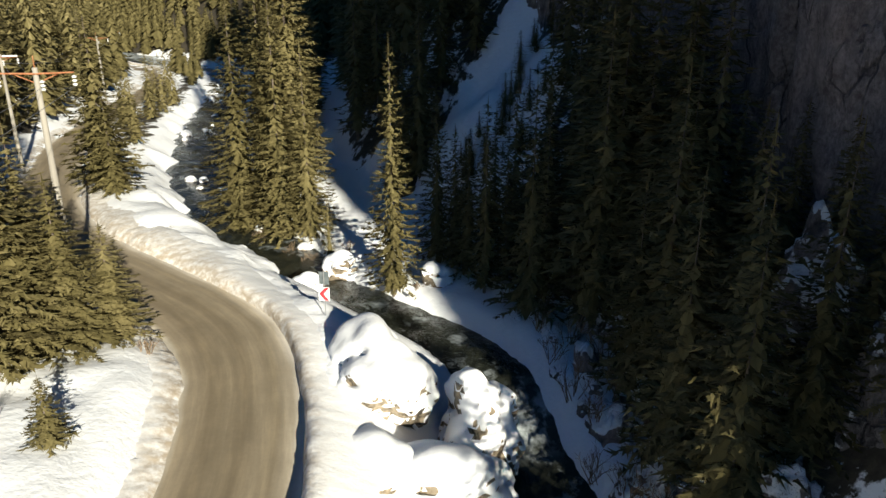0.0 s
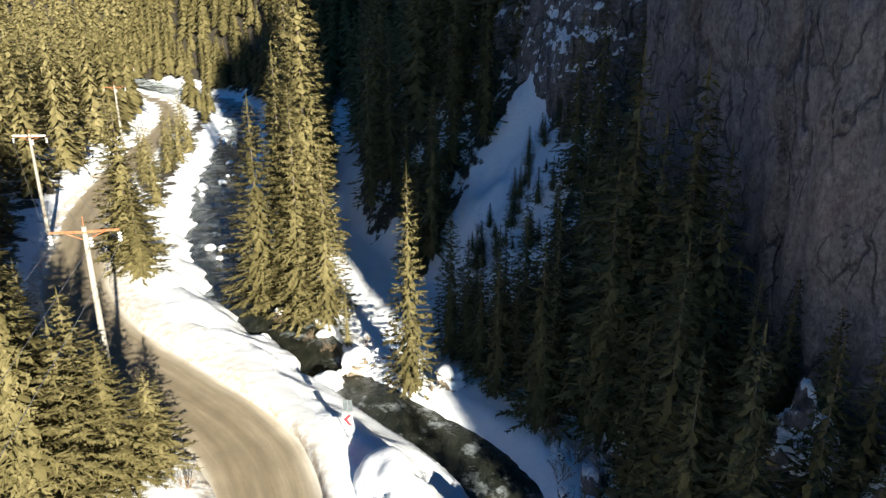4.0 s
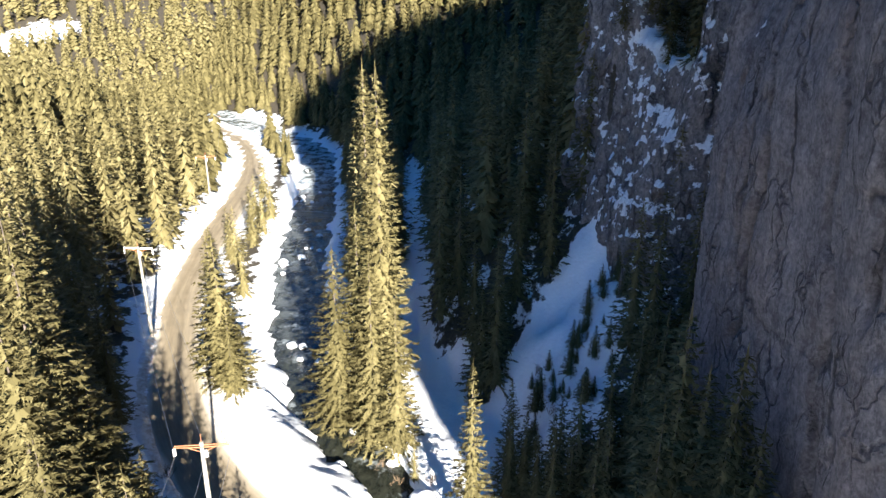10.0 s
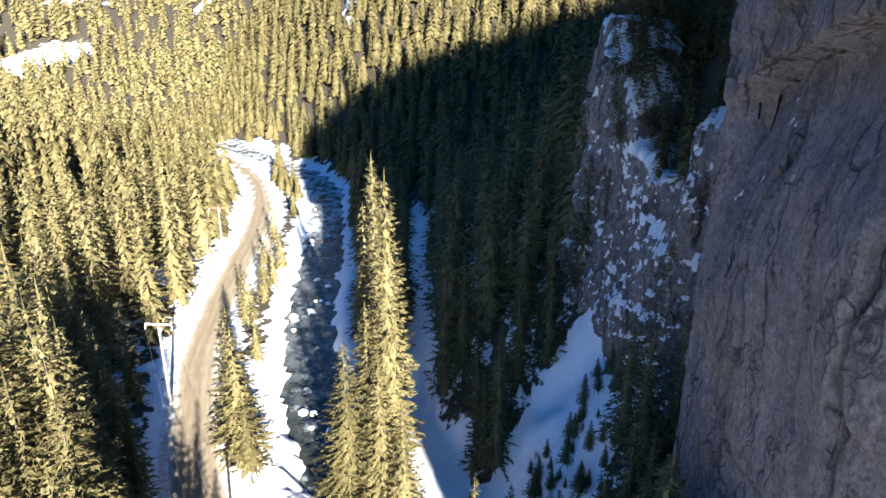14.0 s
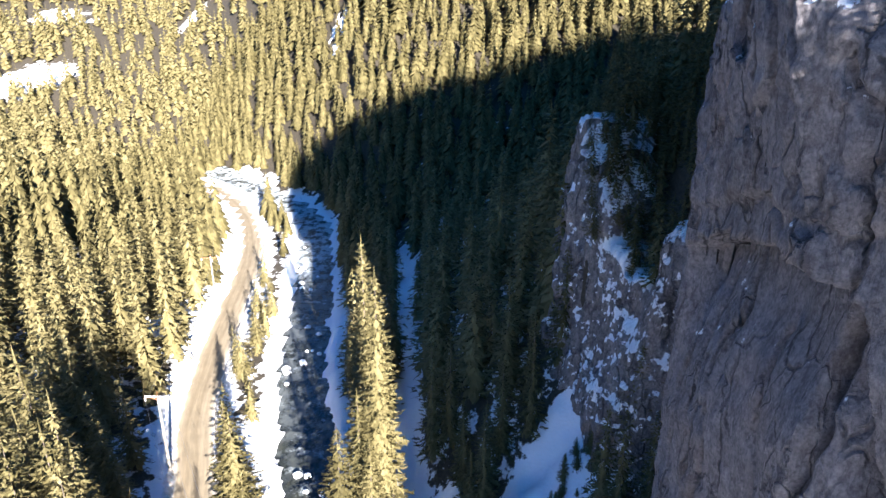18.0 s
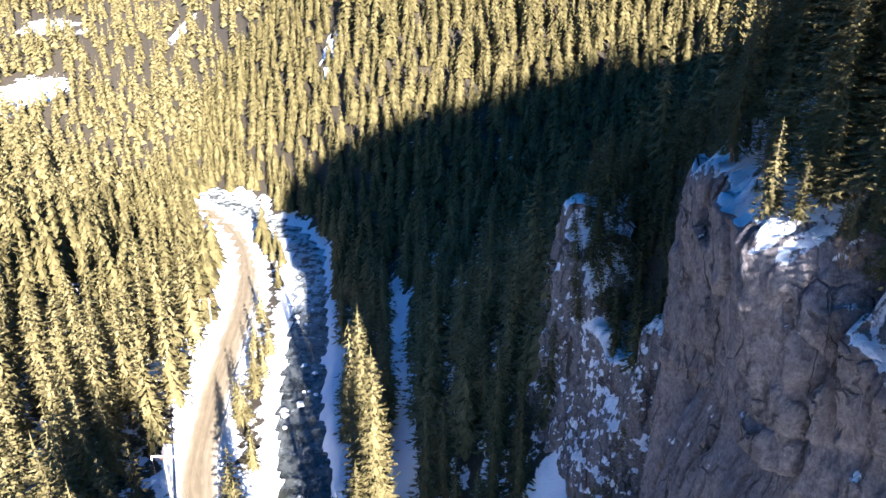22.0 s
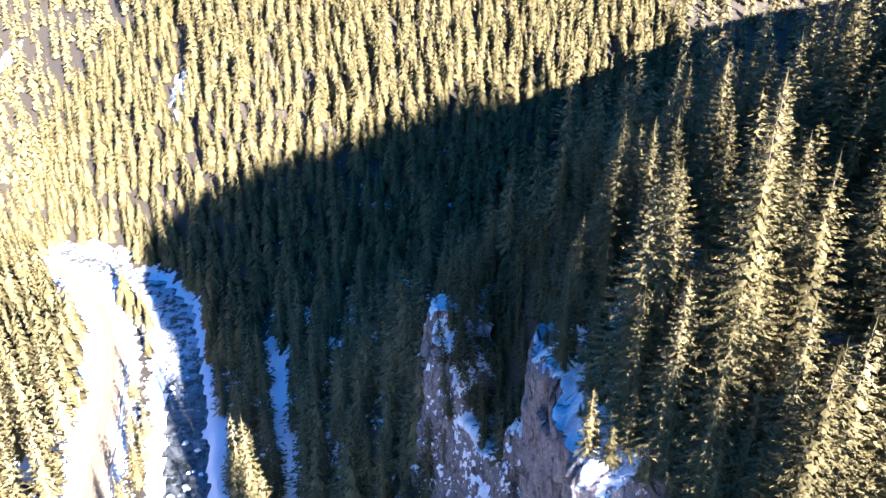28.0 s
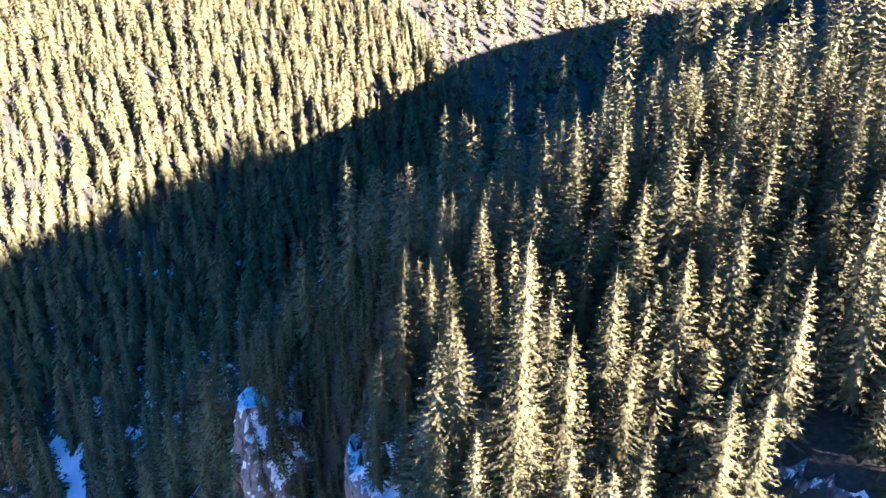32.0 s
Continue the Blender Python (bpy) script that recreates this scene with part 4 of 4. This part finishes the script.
# young trees along the brink
for ty in np.arange(15, 58, 1.5):
    for off, h0, h1 in ((0.9, 1.0, 2.2), (2.3, 1.8, 4.0), (3.9, 2.5, 6.0)):
        if r5.rand() < 0.78:
            tx = float(np.interp(ty, (12, 22, 27.5, 31.5, 34.5, 44, 51, 58), (23, 20.7, 18.6, 15.2, 12.0, 13.2, 13.0, 14.8))) + off + 1.2 * (r5.rand() - 0.5)
            if not (abs(ty - 34.5) < 1.6 and off < 2):
                spruce(tx, ty + r5.rand() - 0.5, h0 + (h1 - h0) * r5.rand(), r5.randint(6), r5.rand() * 360, 1.5, "young spruce rooted at the brink of the cliff")
X, Y, Z, H = scatter(-48, 130, -8, 112, 4.7, 11)
XL, YL, ZL, HL = scatter(-130, -48, -8, 190, 6.7, 16)
XM, YM, ZM, HM = scatter(-48, 130, 112, 190, 5.8, 17)
XH, YH, ZH, HH = scatter(-130, 130, 190, 330, 5.1, 18)
X, Y, Z, H = (np.concatenate(c) for c in ((X, XL, XM, XH), (Y, YL, YM, YH), (Z, ZL, ZM, ZH), (H, HL, HM, HH)))
dr = side_distance(X, Y, ROAD_THIN)
H = np.where((dr < 0) & (dr > -14) & (Y < 100), np.where(Y > 62, 10 + 0.3 * H, 8 + 0.22 * H), H)
dv = side_distance(X, Y, RIVER_THIN)
H = np.where((dr > 0) & (dv < 0) & (Y > 95) & (Y < 200), 5 + 0.22 * H, H)
H = np.where((X > 14) & (Y < 75) & (Z > 60) & (H > 12), 8.0 + 0.28 * H, H)
band = X + 0.463 * Y
H = np.where((X > 26) & (Y < 21) & (Z > 60), np.where(band < 43, 5 + 0.13 * H, np.where(band < 48, 5 + 0.2 * H, np.where(band > 53, 13 + 0.4 * H, H))), H)
away = np.hypot(X, Y)
ang = np.degrees(np.arctan2(X, Y))
seen = (ang > -44) & (ang < 66)
roomy = ~((X < 0) & (Y < 30)) & ~((X < 20) & (Y < 62) & (X > 2) & (Z < 40)) & (away > 17) & ((np.abs(X) > 13) | (Y > 60) | (Y < 0)) & ~((X > -30) & (X < -8) & (Y > 5) & (Y < 47))
SHELF_TREES = np.array([(o.matrix_world.translation.x, o.matrix_world.translation.y) for o in bpy.data.objects if o.name.startswith('spruce_tree') and o.matrix_world.translation.z > 60])
free = np.array([np.min(np.hypot(SHELF_TREES[:, 0] - x, SHELF_TREES[:, 1] - y)) > (3.3 if z > 60 else 0) for x, y, z in zip(X, Y, Z)])
roomy = roomy & free & ~((X > 22.5) & (X < 28) & (Y > 10) & (Y < 20)) & ~((np.abs(X + 3) < 10) & (Y < 68))
X5, Y5 = (c.ravel() + 2.6 * r5.rand(c.size) for c in np.meshgrid(np.arange(15, 62, 3.4), np.arange(8, 58, 3.4)))
low_ones = []
for x, y in zip(X5, Y5):
    gap = np.min(np.hypot(SHELF_TREES[:, 0] - x, SHELF_TREES[:, 1] - y))
    if x > np.interp(y, (8, 22, 27.5, 31.5, 34.5, 44, 51, 58), (24, 20.7, 18.6, 15.2, 12.0, 13.2, 13.0, 14.8)) + 3.4 and gap > 1.5:
        low_ones.append((x, y, float(stand(x, y)) - 0.1, (4 + 4.5 * r5.rand()) * (0.55 if x > 25 and x + 0.463 * y < 43 else 1.0) if y < 24 else (5 + 6 * r5.rand()) if x < 27 else (9 + 4.5 * r5.rand())))
forest("shelf_spruces", low_ones, [full_crown(70 + i, r, 24, 9, 0.8, 0.4, 0.22, 70, 0.6) for i, r in enumerate((3.0, 3.4, 2.7))], "younger spruces crowding the shelf above the cliff")
near_first = np.where(seen & roomy, np.hypot(X, Y - 25), 1e9)
order = np.argsort(near_first)
single = order[:105]
for i in single:
    spruce(X[i], Y[i], H[i], rng.randrange(6), rng.random() * 360, 0.85 + 0.3 * rng.random())
rest = np.array([i for i in order[105:] if roomy[i] and -50 < ang[i] < (100 if X[i] > 30 else 75)])
near_side = np.hypot(X[rest], Y[rest]) < 165
for name, pick, shapes in (("spruce_forest", rest[near_side], MIDDLE), ("hillside_forest", rest[~near_side], SIMPLE)):
    forest(name, zip(X[pick], Y[pick], Z[pick], H[pick]), shapes, "dense spruce forest covering the sides of the gorge")
X, Y, Z, H = scatter(-800, 450, 330, 860, 8.4, 12)
X2, Y2, Z2, H2 = scatter(-420, -130, 60, 330, 6.3, 13)
X3, Y3, Z3, H3 = scatter(130, 420, -8, 330, 7.8, 14)
X4, Y4, Z4, H4 = scatter(25, 190, -90, -8, 6.0, 15)
H4 = np.where(X4 + 0.463 * Y4 < 42, 0.2 * H4, H4)
X, Y, Z, H = (np.concatenate(c) for c in ((X, X2, X3, X4), (Y, Y2, Y3, Y4), (Z, Z2, Z3, Z4), (H, H2, H3, H4)))
ang = np.degrees(np.arctan2(X, Y))
keep = ((ang > -46) & (ang < 66)) | (Y < 0)
forest("distant_forest", zip(X[keep], Y[keep], Z[keep], H[keep]), PLAIN, "spruce forest on the distant hillsides, plus unseen shade trees behind the view")


# ---- snow banks along the road ----
def snow_bank(name, side, profile, mat, label, seed, grime, y0=-30.0, y1=247.0, rough=0.14):
    L = R[(R[:, 1] > y0) & (R[:, 1] < y1)]
    L = resample(L, 0.28)
    off = np.array([a for a, _ in profile])
    hgt = np.array([b for _, b in profile])
    s = np.arange(len(L))[:, None] * 0.28
    wob = 0.12 * fbm(s / 6, 0 * s, 3, seed)
    spread = 2.2 * smooth01((L[:, 1:2] - 43) / 8) * smooth01((100 - L[:, 1:2]) / 15) * np.clip((off[None] - 3.1) / 0.8, 0, 1) * (side > 0)
    q = strip(L, side * (off[None] + spread + wob * (hgt[None] > -0.5) + (road_extra(L[:, 1:2]) if side < 0 else 0)), 0)
    swell = 1 + 0.16 * fbm(s / 7.0, 0 * s, 2, seed + 5)
    z = hgt[None] * swell + rough * fbm(q[..., 0] * 2.6, q[..., 1] * 2.6, 4, seed + 9) * (hgt[None] > 0.1)
    q[..., 2] = z
    push = rough * 1.2 * fbm(s / 1.7, z * 1.6, 4, seed + 13)
    d = np.gradient(L[:, :2], axis=0)
    d /= np.linalg.norm(d, axis=1)[:, None]
    q[..., 0] += push * d[:, 1:2] * side
    q[..., 1] -= push * d[:, 0:1] * side
    f = grid_faces(len(L), len(off))
    me = quick_mesh(name, q.reshape(-1, 3), f if side > 0 else f[:, ::-1], mat, True)
    point_values(me, "dirt", np.tile(grime, len(L)))
    return tagged(new(name, me), label, "snow bank", kind="structure")


snow_bank("snow_bank_river_side", 1, [(3.05, -0.2), (3.12, 0.1), (3.17, 0.35), (3.24, 0.6), (3.36, 0.8), (3.6, 0.9), (3.95, 0.88), (4.4, 0.75), (5.2, 0.45), (6.4, -0.2)], DIRTY_SNOW,
          "ploughed snow bank with a steep dirty face", 3, (1, 1, 1, 0.95, 0.85, 0.7, 0.35, 0.1, 0, 0), rough=0.05)
snow_bank("snow_bank_hill_side", -1, [(3.0, -0.2), (3.15, 0.06), (3.4, 0.2), (3.7, 0.38), (4.0, 0.5), (4.4, 0.62), (5.0, 0.7), (6.0, 0.4)], DIRTY_SNOW,
          "low lumpy bank of dirty ploughed snow", 23, (1, 1, 1, 0.9, 0.7, 0.4, 0.1, 0), rough=0.07)


# ---- boulders ----
def boulder_mesh(size, seed, squash=0.7, lumps=0.35, level=3):
    bm = bmesh.new()
    bmesh.ops.create_icosphere(bm, subdivisions=level, radius=1.0)
    o = Vector((seed * 3.7, seed * 1.3, seed * 2.1))
    for v in bm.verts:
        n = v.co.normalized()
        k = 1 + lumps * noise.noise(n * 1.1 + o) + lumps * 0.45 * noise.noise(n * 2.7 + o) + lumps * 0.22 * noise.noise(n * 6 + o)
        facet = max(n.dot(Vector((math.cos(a + seed), math.sin(a + seed), 0.3 * math.sin(3 * a))).normalized()) for a in (0.3, 1.9, 3.4, 5.0))
        v.co = n * k * (1 - 0.12 * facet) * size
        v.co.z *= squash
    return bm


def snow_cap(size, seed, squash, lumps, puff):
    """The snow that lies on a boulder: thick on top, thinning out down its sides."""
    bm = boulder_mesh(size, seed, squash, lumps, 5 if size > 2 else 4 if size > 1.2 else 3)
    bm.normal_update()
    o = Vector((seed, 2.0 * seed, 0.5))
    doomed = [f for f in bm.faces if f.normal.z < (0.02 if size > 2 else 0.2) + (0.35 if size > 2 else 0.4) * noise.noise(f.calc_center_median() * (1.6 / size) + o)]
    bmesh.ops.delete(bm, geom=doomed, context="FACES")
    for v in bm.verts:
        thick = max(0.0, v.normal.z) ** 0.8
        v.co += v.normal * (0.02 if v.is_boundary else 0.06 + puff * thick) + Vector((0, 0, 0 if v.is_boundary else puff * 0.35))
    for _ in range(5):
        bmesh.ops.smooth_vert(bm, verts=[v for v in bm.verts if not v.is_boundary], factor=0.5, use_axis_x=True, use_axis_y=True, use_axis_z=True)
    return bm


def boulder(x, y, z, size, seed, squash=0.7, lumps=0.35, puff=0.25, label="", stretch=(1, 1, 1), turn=0):
    ob = new("boulder")
    ob.matrix_world = pose(x, y, z, 0, 0, turn) @ Matrix.Diagonal((*stretch, 1))
    part("rock", boulder_mesh(size, seed, squash, lumps, 5 if size > 2 else 4 if size > 1.2 else 3), BOULDER, ob, smooth=True)
    part("snow_cap", snow_cap(size, seed, squash, lumps, puff), SNOW, ob, "thick white snow cap", True)
    return tagged(ob, label or "rounded brown river boulder with a snow cap", "boulder", "boulders in the river")


boulder(-4.0, 35.6, -1.0, 3.6, 2, 0.82, 0.4, 0.3, "large pale brown boulder under thick snow beside the river", (0.95, 1.15, 1), 20)
boulder(2.1, 34.8, -3.0, 2.7, 5, 1.35, 0.75, 0.22, "tall jagged boulder draped in snow amid the river", (0.85, 0.95, 1), 60)
boulder(-0.4, 28.4, -3.0, 3.4, 8, 0.75, 0.35, 0.35, "broad boulder under a smooth snow blanket at the pool", (1.25, 1.0, 1), 10)
boulder(-4.2, 29.0, -2.4, 2.8, 9, 0.8, 0.4, 0.35, "broad boulder under a smooth snow blanket at the pool", (1.3, 1.1, 1), 40)
boulder(-6.0, 45.6, -3.3, 1.4, 11, 0.7, 0.3, 0.25, "yellowish round boulder capped with snow in the river", (1.3, 1, 1), 0)
boulder(-0.5, 53.5, -1.6, 1.5, 13, 0.8, 0.45, 0.3, "dark angular boulder capped with snow on the bank", (1, 1, 1), 0)
boulder(-11.5, 55.0, -3.0, 1.5, 21, 0.8, 0.45, 0.2)
boulder(-9.0, 58.0, -2.6, 1.7, 22, 0.9, 0.5, 0.25)


def outcrop(x, y, size, seed, label="dark broken rock outcrop with patches of snow", tall=1.0):
    """Angular bedrock that stands out of the slope."""
    bm = bmesh.new()
    bmesh.ops.create_icosphere(bm, subdivisions=5 if size > 2 else 4, radius=1.0)
    r = random.Random(seed)
    cuts = [(Vector((r.uniform(-1, 1), r.uniform(-1, 1), r.uniform(-0.3, 1))).normalized(), r.uniform(0.35, 0.8)) for _ in range(11)]
    o = Vector((seed * 1.7, 0, seed))
    for v in bm.verts:
        n = v.co.normalized()
        k = min([1.0] + [d / n.dot(c) for c, d in cuts if n.dot(c) > 0.01])
        v.co = n * k * size * (1 + 0.16 * noise.noise(n * 3 + o) + 0.12 * abs(noise.noise(n * 7 + o)) + 0.07 * noise.noise(n * 17 + o))
        v.co.z *= tall
    bm.normal_update()
    cover = bm.copy()
    bare = [f for f in cover.faces if f.normal.z + 0.5 * noise.noise(f.calc_center_median() * (1.6 / size ** 0.5) + o) < 0.62]
    bmesh.ops.delete(cover, geom=bare, context="FACES")
    lift = [(v, v.normal * (-0.02 if v.is_boundary else 0.07) * min(size, 2.0)) for v in cover.verts]
    for v, step in lift:
        v.co += step
    ob = new("rock_outcrop")
    part("bedrock", bm, SNOWY_ROCK, ob, "", True)
    if len(cover.faces) > 6:
        part("snow_patch", cover, SNOW, ob, "settled white snow", True)
    ob.matrix_world = pose(x, y, float(lie(x, y)) - 0.2 * size, 0, 0, r.uniform(0, 360))
    return tagged(ob, label, "rock", "rock outcrops above the river")


for i, (x, y, sz, tall) in enumerate(((7.6, 44, 1.3, 1.0), (9.3, 40.5, 1.7, 1.2), (10.2, 36, 2.0, 1.3), (11.0, 31.5, 2.2, 1.2), (12.6, 37.5, 1.9, 1.3), (13.8, 29, 2.6, 1.5), (15.8, 26, 3.4, 1.9), (17.0, 31.5, 2.6, 1.6),
                                      (8.8, 47.5, 1.2, 1.0), (5.4, 46.6, 0.9, 1.0), (12.0, 42.5, 1.6, 1.2), (14.5, 34.5, 1.8, 1.4), (10.8, 27, 1.8, 1.0), (6.5, 51.5, 1.1, 1.0), (17.5, 41, 2.0, 1.5), (18.9, 31.5, 3.0, 2.6), (20.6, 28.8, 3.2, 3.0))):
    outcrop(x, y, sz, 100 + i, tall=tall)
for i in range(34):
    r7 = random.Random(300 + i)
    y = r7.uniform(26, 47)
    x = float(np.interp(y, (26, 36, 40, 47), (10.5, 8.4, 7.8, 3.6))) + r7.uniform(0.0, 4.6)
    outcrop(x, y, r7.uniform(0.45, 1.25), 300 + i, "broken brown rock with snow patches on the river bank", r7.uniform(0.7, 1.3))
rr = random.Random(12)
for i in range(70):
    k = rr.randrange(60, len(W) - 10)
    if not 52 < W[k, 1] < 185:
        continue
    side = rr.uniform(-1, 1)
    nx, ny = W[k + 1, 1] - W[k, 1], -(W[k + 1, 0] - W[k, 0])
    ln = math.hypot(nx, ny)
    hwk = float(river_half(W[k, 1])) * 1.05
    s = rr.uniform(0.35, 0.95)
    boulder(W[k, 0] + nx / ln * side * hwk, W[k, 1] + ny / ln * side * hwk, W[k, 2] + 0.05, s, rr.randrange(90), 0.6, 0.4, 0.14, "small river stone with a cap of snow", (1, 1, 1), rr.uniform(0, 360))


# ---- power line ----
def tube(bm, a, b, r0, r1, sides=8):
    a, b = Vector(a), Vector(b)
    q = (b - a).to_track_quat("Z", "Y").to_matrix()
    rings = [[bm.verts.new(p + q @ Vector((r * math.cos(2 * math.pi * k / sides), r * math.sin(2 * math.pi * k / sides), 0))) for k in range(sides)] for p, r in ((a, r0), (b, r1))]
    for k in range(sides):
        bm.faces.new((rings[0][k], rings[0][(k + 1) % sides], rings[1][(k + 1) % sides], rings[1][k]))
    bm.faces.new(rings[0][::-1])
    bm.faces.new(rings[1])


def box(bm, centre, size):
    m = bmesh.ops.create_cube(bm, size=1.0)
    bmesh.ops.scale(bm, vec=size, verts=m["verts"])
    bmesh.ops.translate(bm, vec=centre, verts=m["verts"])
    return m["verts"]


def insulator(parent, at, down=0.75):
    bm = bmesh.new()
    for k in range(3):
        z = at[2] - 0.12 - k * down / 3.4
        tube(bm, (at[0], at[1], z), (at[0], at[1], z - 0.06), 0.05, 0.15, 10)
        tube(bm, (at[0], at[1], z - 0.06), (at[0], at[1], z - 0.14), 0.15, 0.10, 10)
    part("insulator", bm, PORCELAIN, parent, "white porcelain insulator string")


def power_pole(x, y, top, turn, lean=0.0, arm=2.0, snowy=False):
    ob = new("power_pole")
    z = float(lie(x, y))
    ob.matrix_world = pose(x, y, z, lean, 0, turn)
    h = top - z
    bm = bmesh.new()
    tube(bm, (0, 0, -0.8), (0, 0, h + 0.35), 0.27, 0.15, 12)
    part("shaft", bm, CONCRETE, ob, smooth=False)
    bm = bmesh.new()
    for s in (-1, 1):
        tube(bm, (0, 0.16, h), (s * arm, 0.10, h + 0.05), 0.05, 0.04, 6)
        tube(bm, (0, -0.16, h), (s * arm, -0.10, h + 0.05), 0.05, 0.04, 6)
        tube(bm, (s * 0.1, 0, h - 0.5), (s * arm * 0.6, 0, h), 0.035, 0.035, 6)
    part("crossarm", bm, RUST, ob, "rusty lattice crossarm")
    bm = bmesh.new()
    tube(bm, (0, 0, h + 0.3), (0, 0, h + 1.0), 0.03, 0.03, 6)
    part("top_pin", bm, RUST, ob)
    for s in (-arm, arm):
        insulator(ob, (s, 0, h))
    insulator(ob, (0.28, 0, h - 0.25))
    if snowy:
        bm = bmesh.new()
        for s in (-1, 1):
            tube(bm, (s * 0.3, 0, h + 0.12), (s * arm, 0, h + 0.16), 0.11, 0.08, 7)
        part("snow_cover", bm, SNOW, ob, "snow lying on the crossarm")
    return tagged(ob, "grey concrete power pole with a rusty crossarm", "power pole", "poles of the power line"), [ob.matrix_world @ Vector((s, 0, h - 0.75)) for s in (-arm, 0.28, arm)]


LINE = []
for x, y, top, turn, lean, snowy in ((-6, -38, 15, 20, 0, False), (-23.2, 41.0, 16, 12, -1.0, False), (-52.0, 85.5, 13.6, 2, 0, True), (-66.5, 141, 13.0, 10, 0, False), (-86.5, 192, 12.0, 15, 0, False)):
    LINE.append(power_pole(x, y, top, turn, lean, 2.0, snowy)[1])
for a, b in zip(LINE[:-1], LINE[1:]):
    for p, q in zip(a, b):
        cu = bpy.data.curves.new("power_wire", "CURVE")
        cu.dimensions = "3D"
        cu.bevel_depth = 0.014
        sp = cu.splines.new("POLY")
        n = 16
        sp.points.add(n)
        for k in range(n + 1):
            t = k / n
            v = p.lerp(q, t)
            sp.points[k].co = (v.x, v.y, v.z - 4 * 1.1 * t * (1 - t), 1)
        cu.materials.append(WIRE)
        tagged(new("power_wire", cu), "thin grey overhead wire sagging between two poles", "wire", "wires of the power line")


# ---- road sign ----
SIGN_RED = make_plain("sign_red", (0.55, 0.02, 0.03), (0.62, 0.03, 0.04), 3.0, 0.5)
SIGN_WHITE = make_plain("sign_white", (0.78, 0.78, 0.76), (0.84, 0.84, 0.82), 3.0, 0.5)
SIGN_BACK = make_plain("sign_back_grey", (0.10, 0.12, 0.125), (0.16, 0.18, 0.185), 3.0, 0.6, 0.3)
STEEL = make_plain("galvanised_steel", (0.32, 0.33, 0.34), (0.45, 0.46, 0.47), 5.0, 0.45, 0.7)
sign = new("chevron_sign")
sign.matrix_world = pose(-7.7, 42.2, float(lie(-7.7, 42.2)), 0, 0, -8)
bm = bmesh.new()
tube(bm, (0, 0, -0.6), (0, 0, 3.1), 0.035, 0.035, 10)
part("post", bm, STEEL, sign)
bm = bmesh.new()
box(bm, (0, -0.06, 1.55), (0.72, 0.025, 0.95))
part("plate", bm, SIGN_WHITE, sign, "white chevron plate")
bm = bmesh.new()
for dz in (-1, 1):
    vs = [bm.verts.new((a, -0.078, 1.55 + dz * b)) for a, b in ((-0.33, 0), (0.06, 0.45), (0.34, 0.45), (-0.02, 0))]
    bm.faces.new(vs if dz < 0 else vs[::-1])
ex = bmesh.ops.extrude_face_region(bm, geom=bm.faces[:])
bmesh.ops.translate(bm, vec=(0, -0.006, 0), verts=[v for v in ex["geom"] if isinstance(v, bmesh.types.BMVert)])
part("chevron", bm, SIGN_RED, sign, "red chevron arrow")
bm = bmesh.new()
box(bm, (0, 0.05, 2.62), (0.66, 0.025, 0.88))
part("second_plate", bm, SIGN_BACK, sign, "grey back of a second plate")
tagged(sign, "red and white chevron sign on a steel post in snow", "road sign")


# ---- bare bushes ----
def bush(x, y, height, seed, z=None, stems=9, label="bare brown bush with thin twigs above the snow", spread=0.5):
    r = random.Random(seed)
    ob = new("bush")
    ob.matrix_world = pose(x, y, float(lie(x, y)) if z is None else z)

    def grow(bm, p, d, length, rad, depth):
        q = p + d * length
        tube(bm, p, q, rad, rad * 0.6, 4)
        if depth:
            for _ in range(3):
                grow(bm, p.lerp(q, r.uniform(0.5, 1)), (d + Vector((r.uniform(-1, 1), r.uniform(-1, 1), r.uniform(-0.3, 0.7))) * 0.6).normalized(), length * r.uniform(0.45, 0.7), rad * 0.55, depth - 1)
    for _ in range(stems):
        bm = bmesh.new()
        d = Vector((r.uniform(-1, 1) * spread, r.uniform(-1, 1) * spread, 1)).normalized()
        grow(bm, Vector((r.uniform(-0.3, 0.3), r.uniform(-0.3, 0.3), -0.2)), d, height * r.uniform(0.4, 0.6), 0.018 + height * 0.006, 2)
        part("stem", bm, TWIG, ob)
    return tagged(ob, label, "bush", "bare bushes")


for i, (x, y, h) in enumerate(((-10.2, 59.5, 1.8), (-12.5, 61.5, 1.9), (-15, 64, 1.8), (-8.6, 60.5, 1.6), (-18.5, 67.5, 2.0), (8.5, 43, 3.2), (10.5, 40.5, 3.8), (7.6, 48, 3.0), (11.8, 34.5, 3.2), (6.0, 51, 3.5),
                               (9.5, 46.5, 4.0), (12.2, 43, 4.2), (-17.2, 36.5, 1.3), (-19.6, 25.5, 1.8), (-26, 46.5, 2.4), (-31, 51.5, 2.2), (-35.5, 56, 2.2), (4.0, 66, 1.6), (7.5, 70, 1.6), (2.5, 71, 1.5), (-2.0, 52.8, 0.8), (7.2, 41.5, 2.6), (8.0, 38.5, 3.0), (9.0, 36.5, 3.4), (8.6, 33.5, 2.8), (9.8, 31, 3.0), (6.8, 44.5, 2.4), (10.8, 38, 3.6), (11.0, 29, 3.0), (7.4, 46, 2.6))):
    bush(x, y, h, 40 + i)
for i, (x, y, h) in enumerate(((14.5, 46, 1.6), (14.8, 41, 1.8), (15.5, 50, 1.6), (17, 38, 2.0), (16, 32, 1.8))):
    bush(x, y, h, 90 + i, float(shelf(x, y)), 10, "reddish bare bush on the snowy cliff brink")
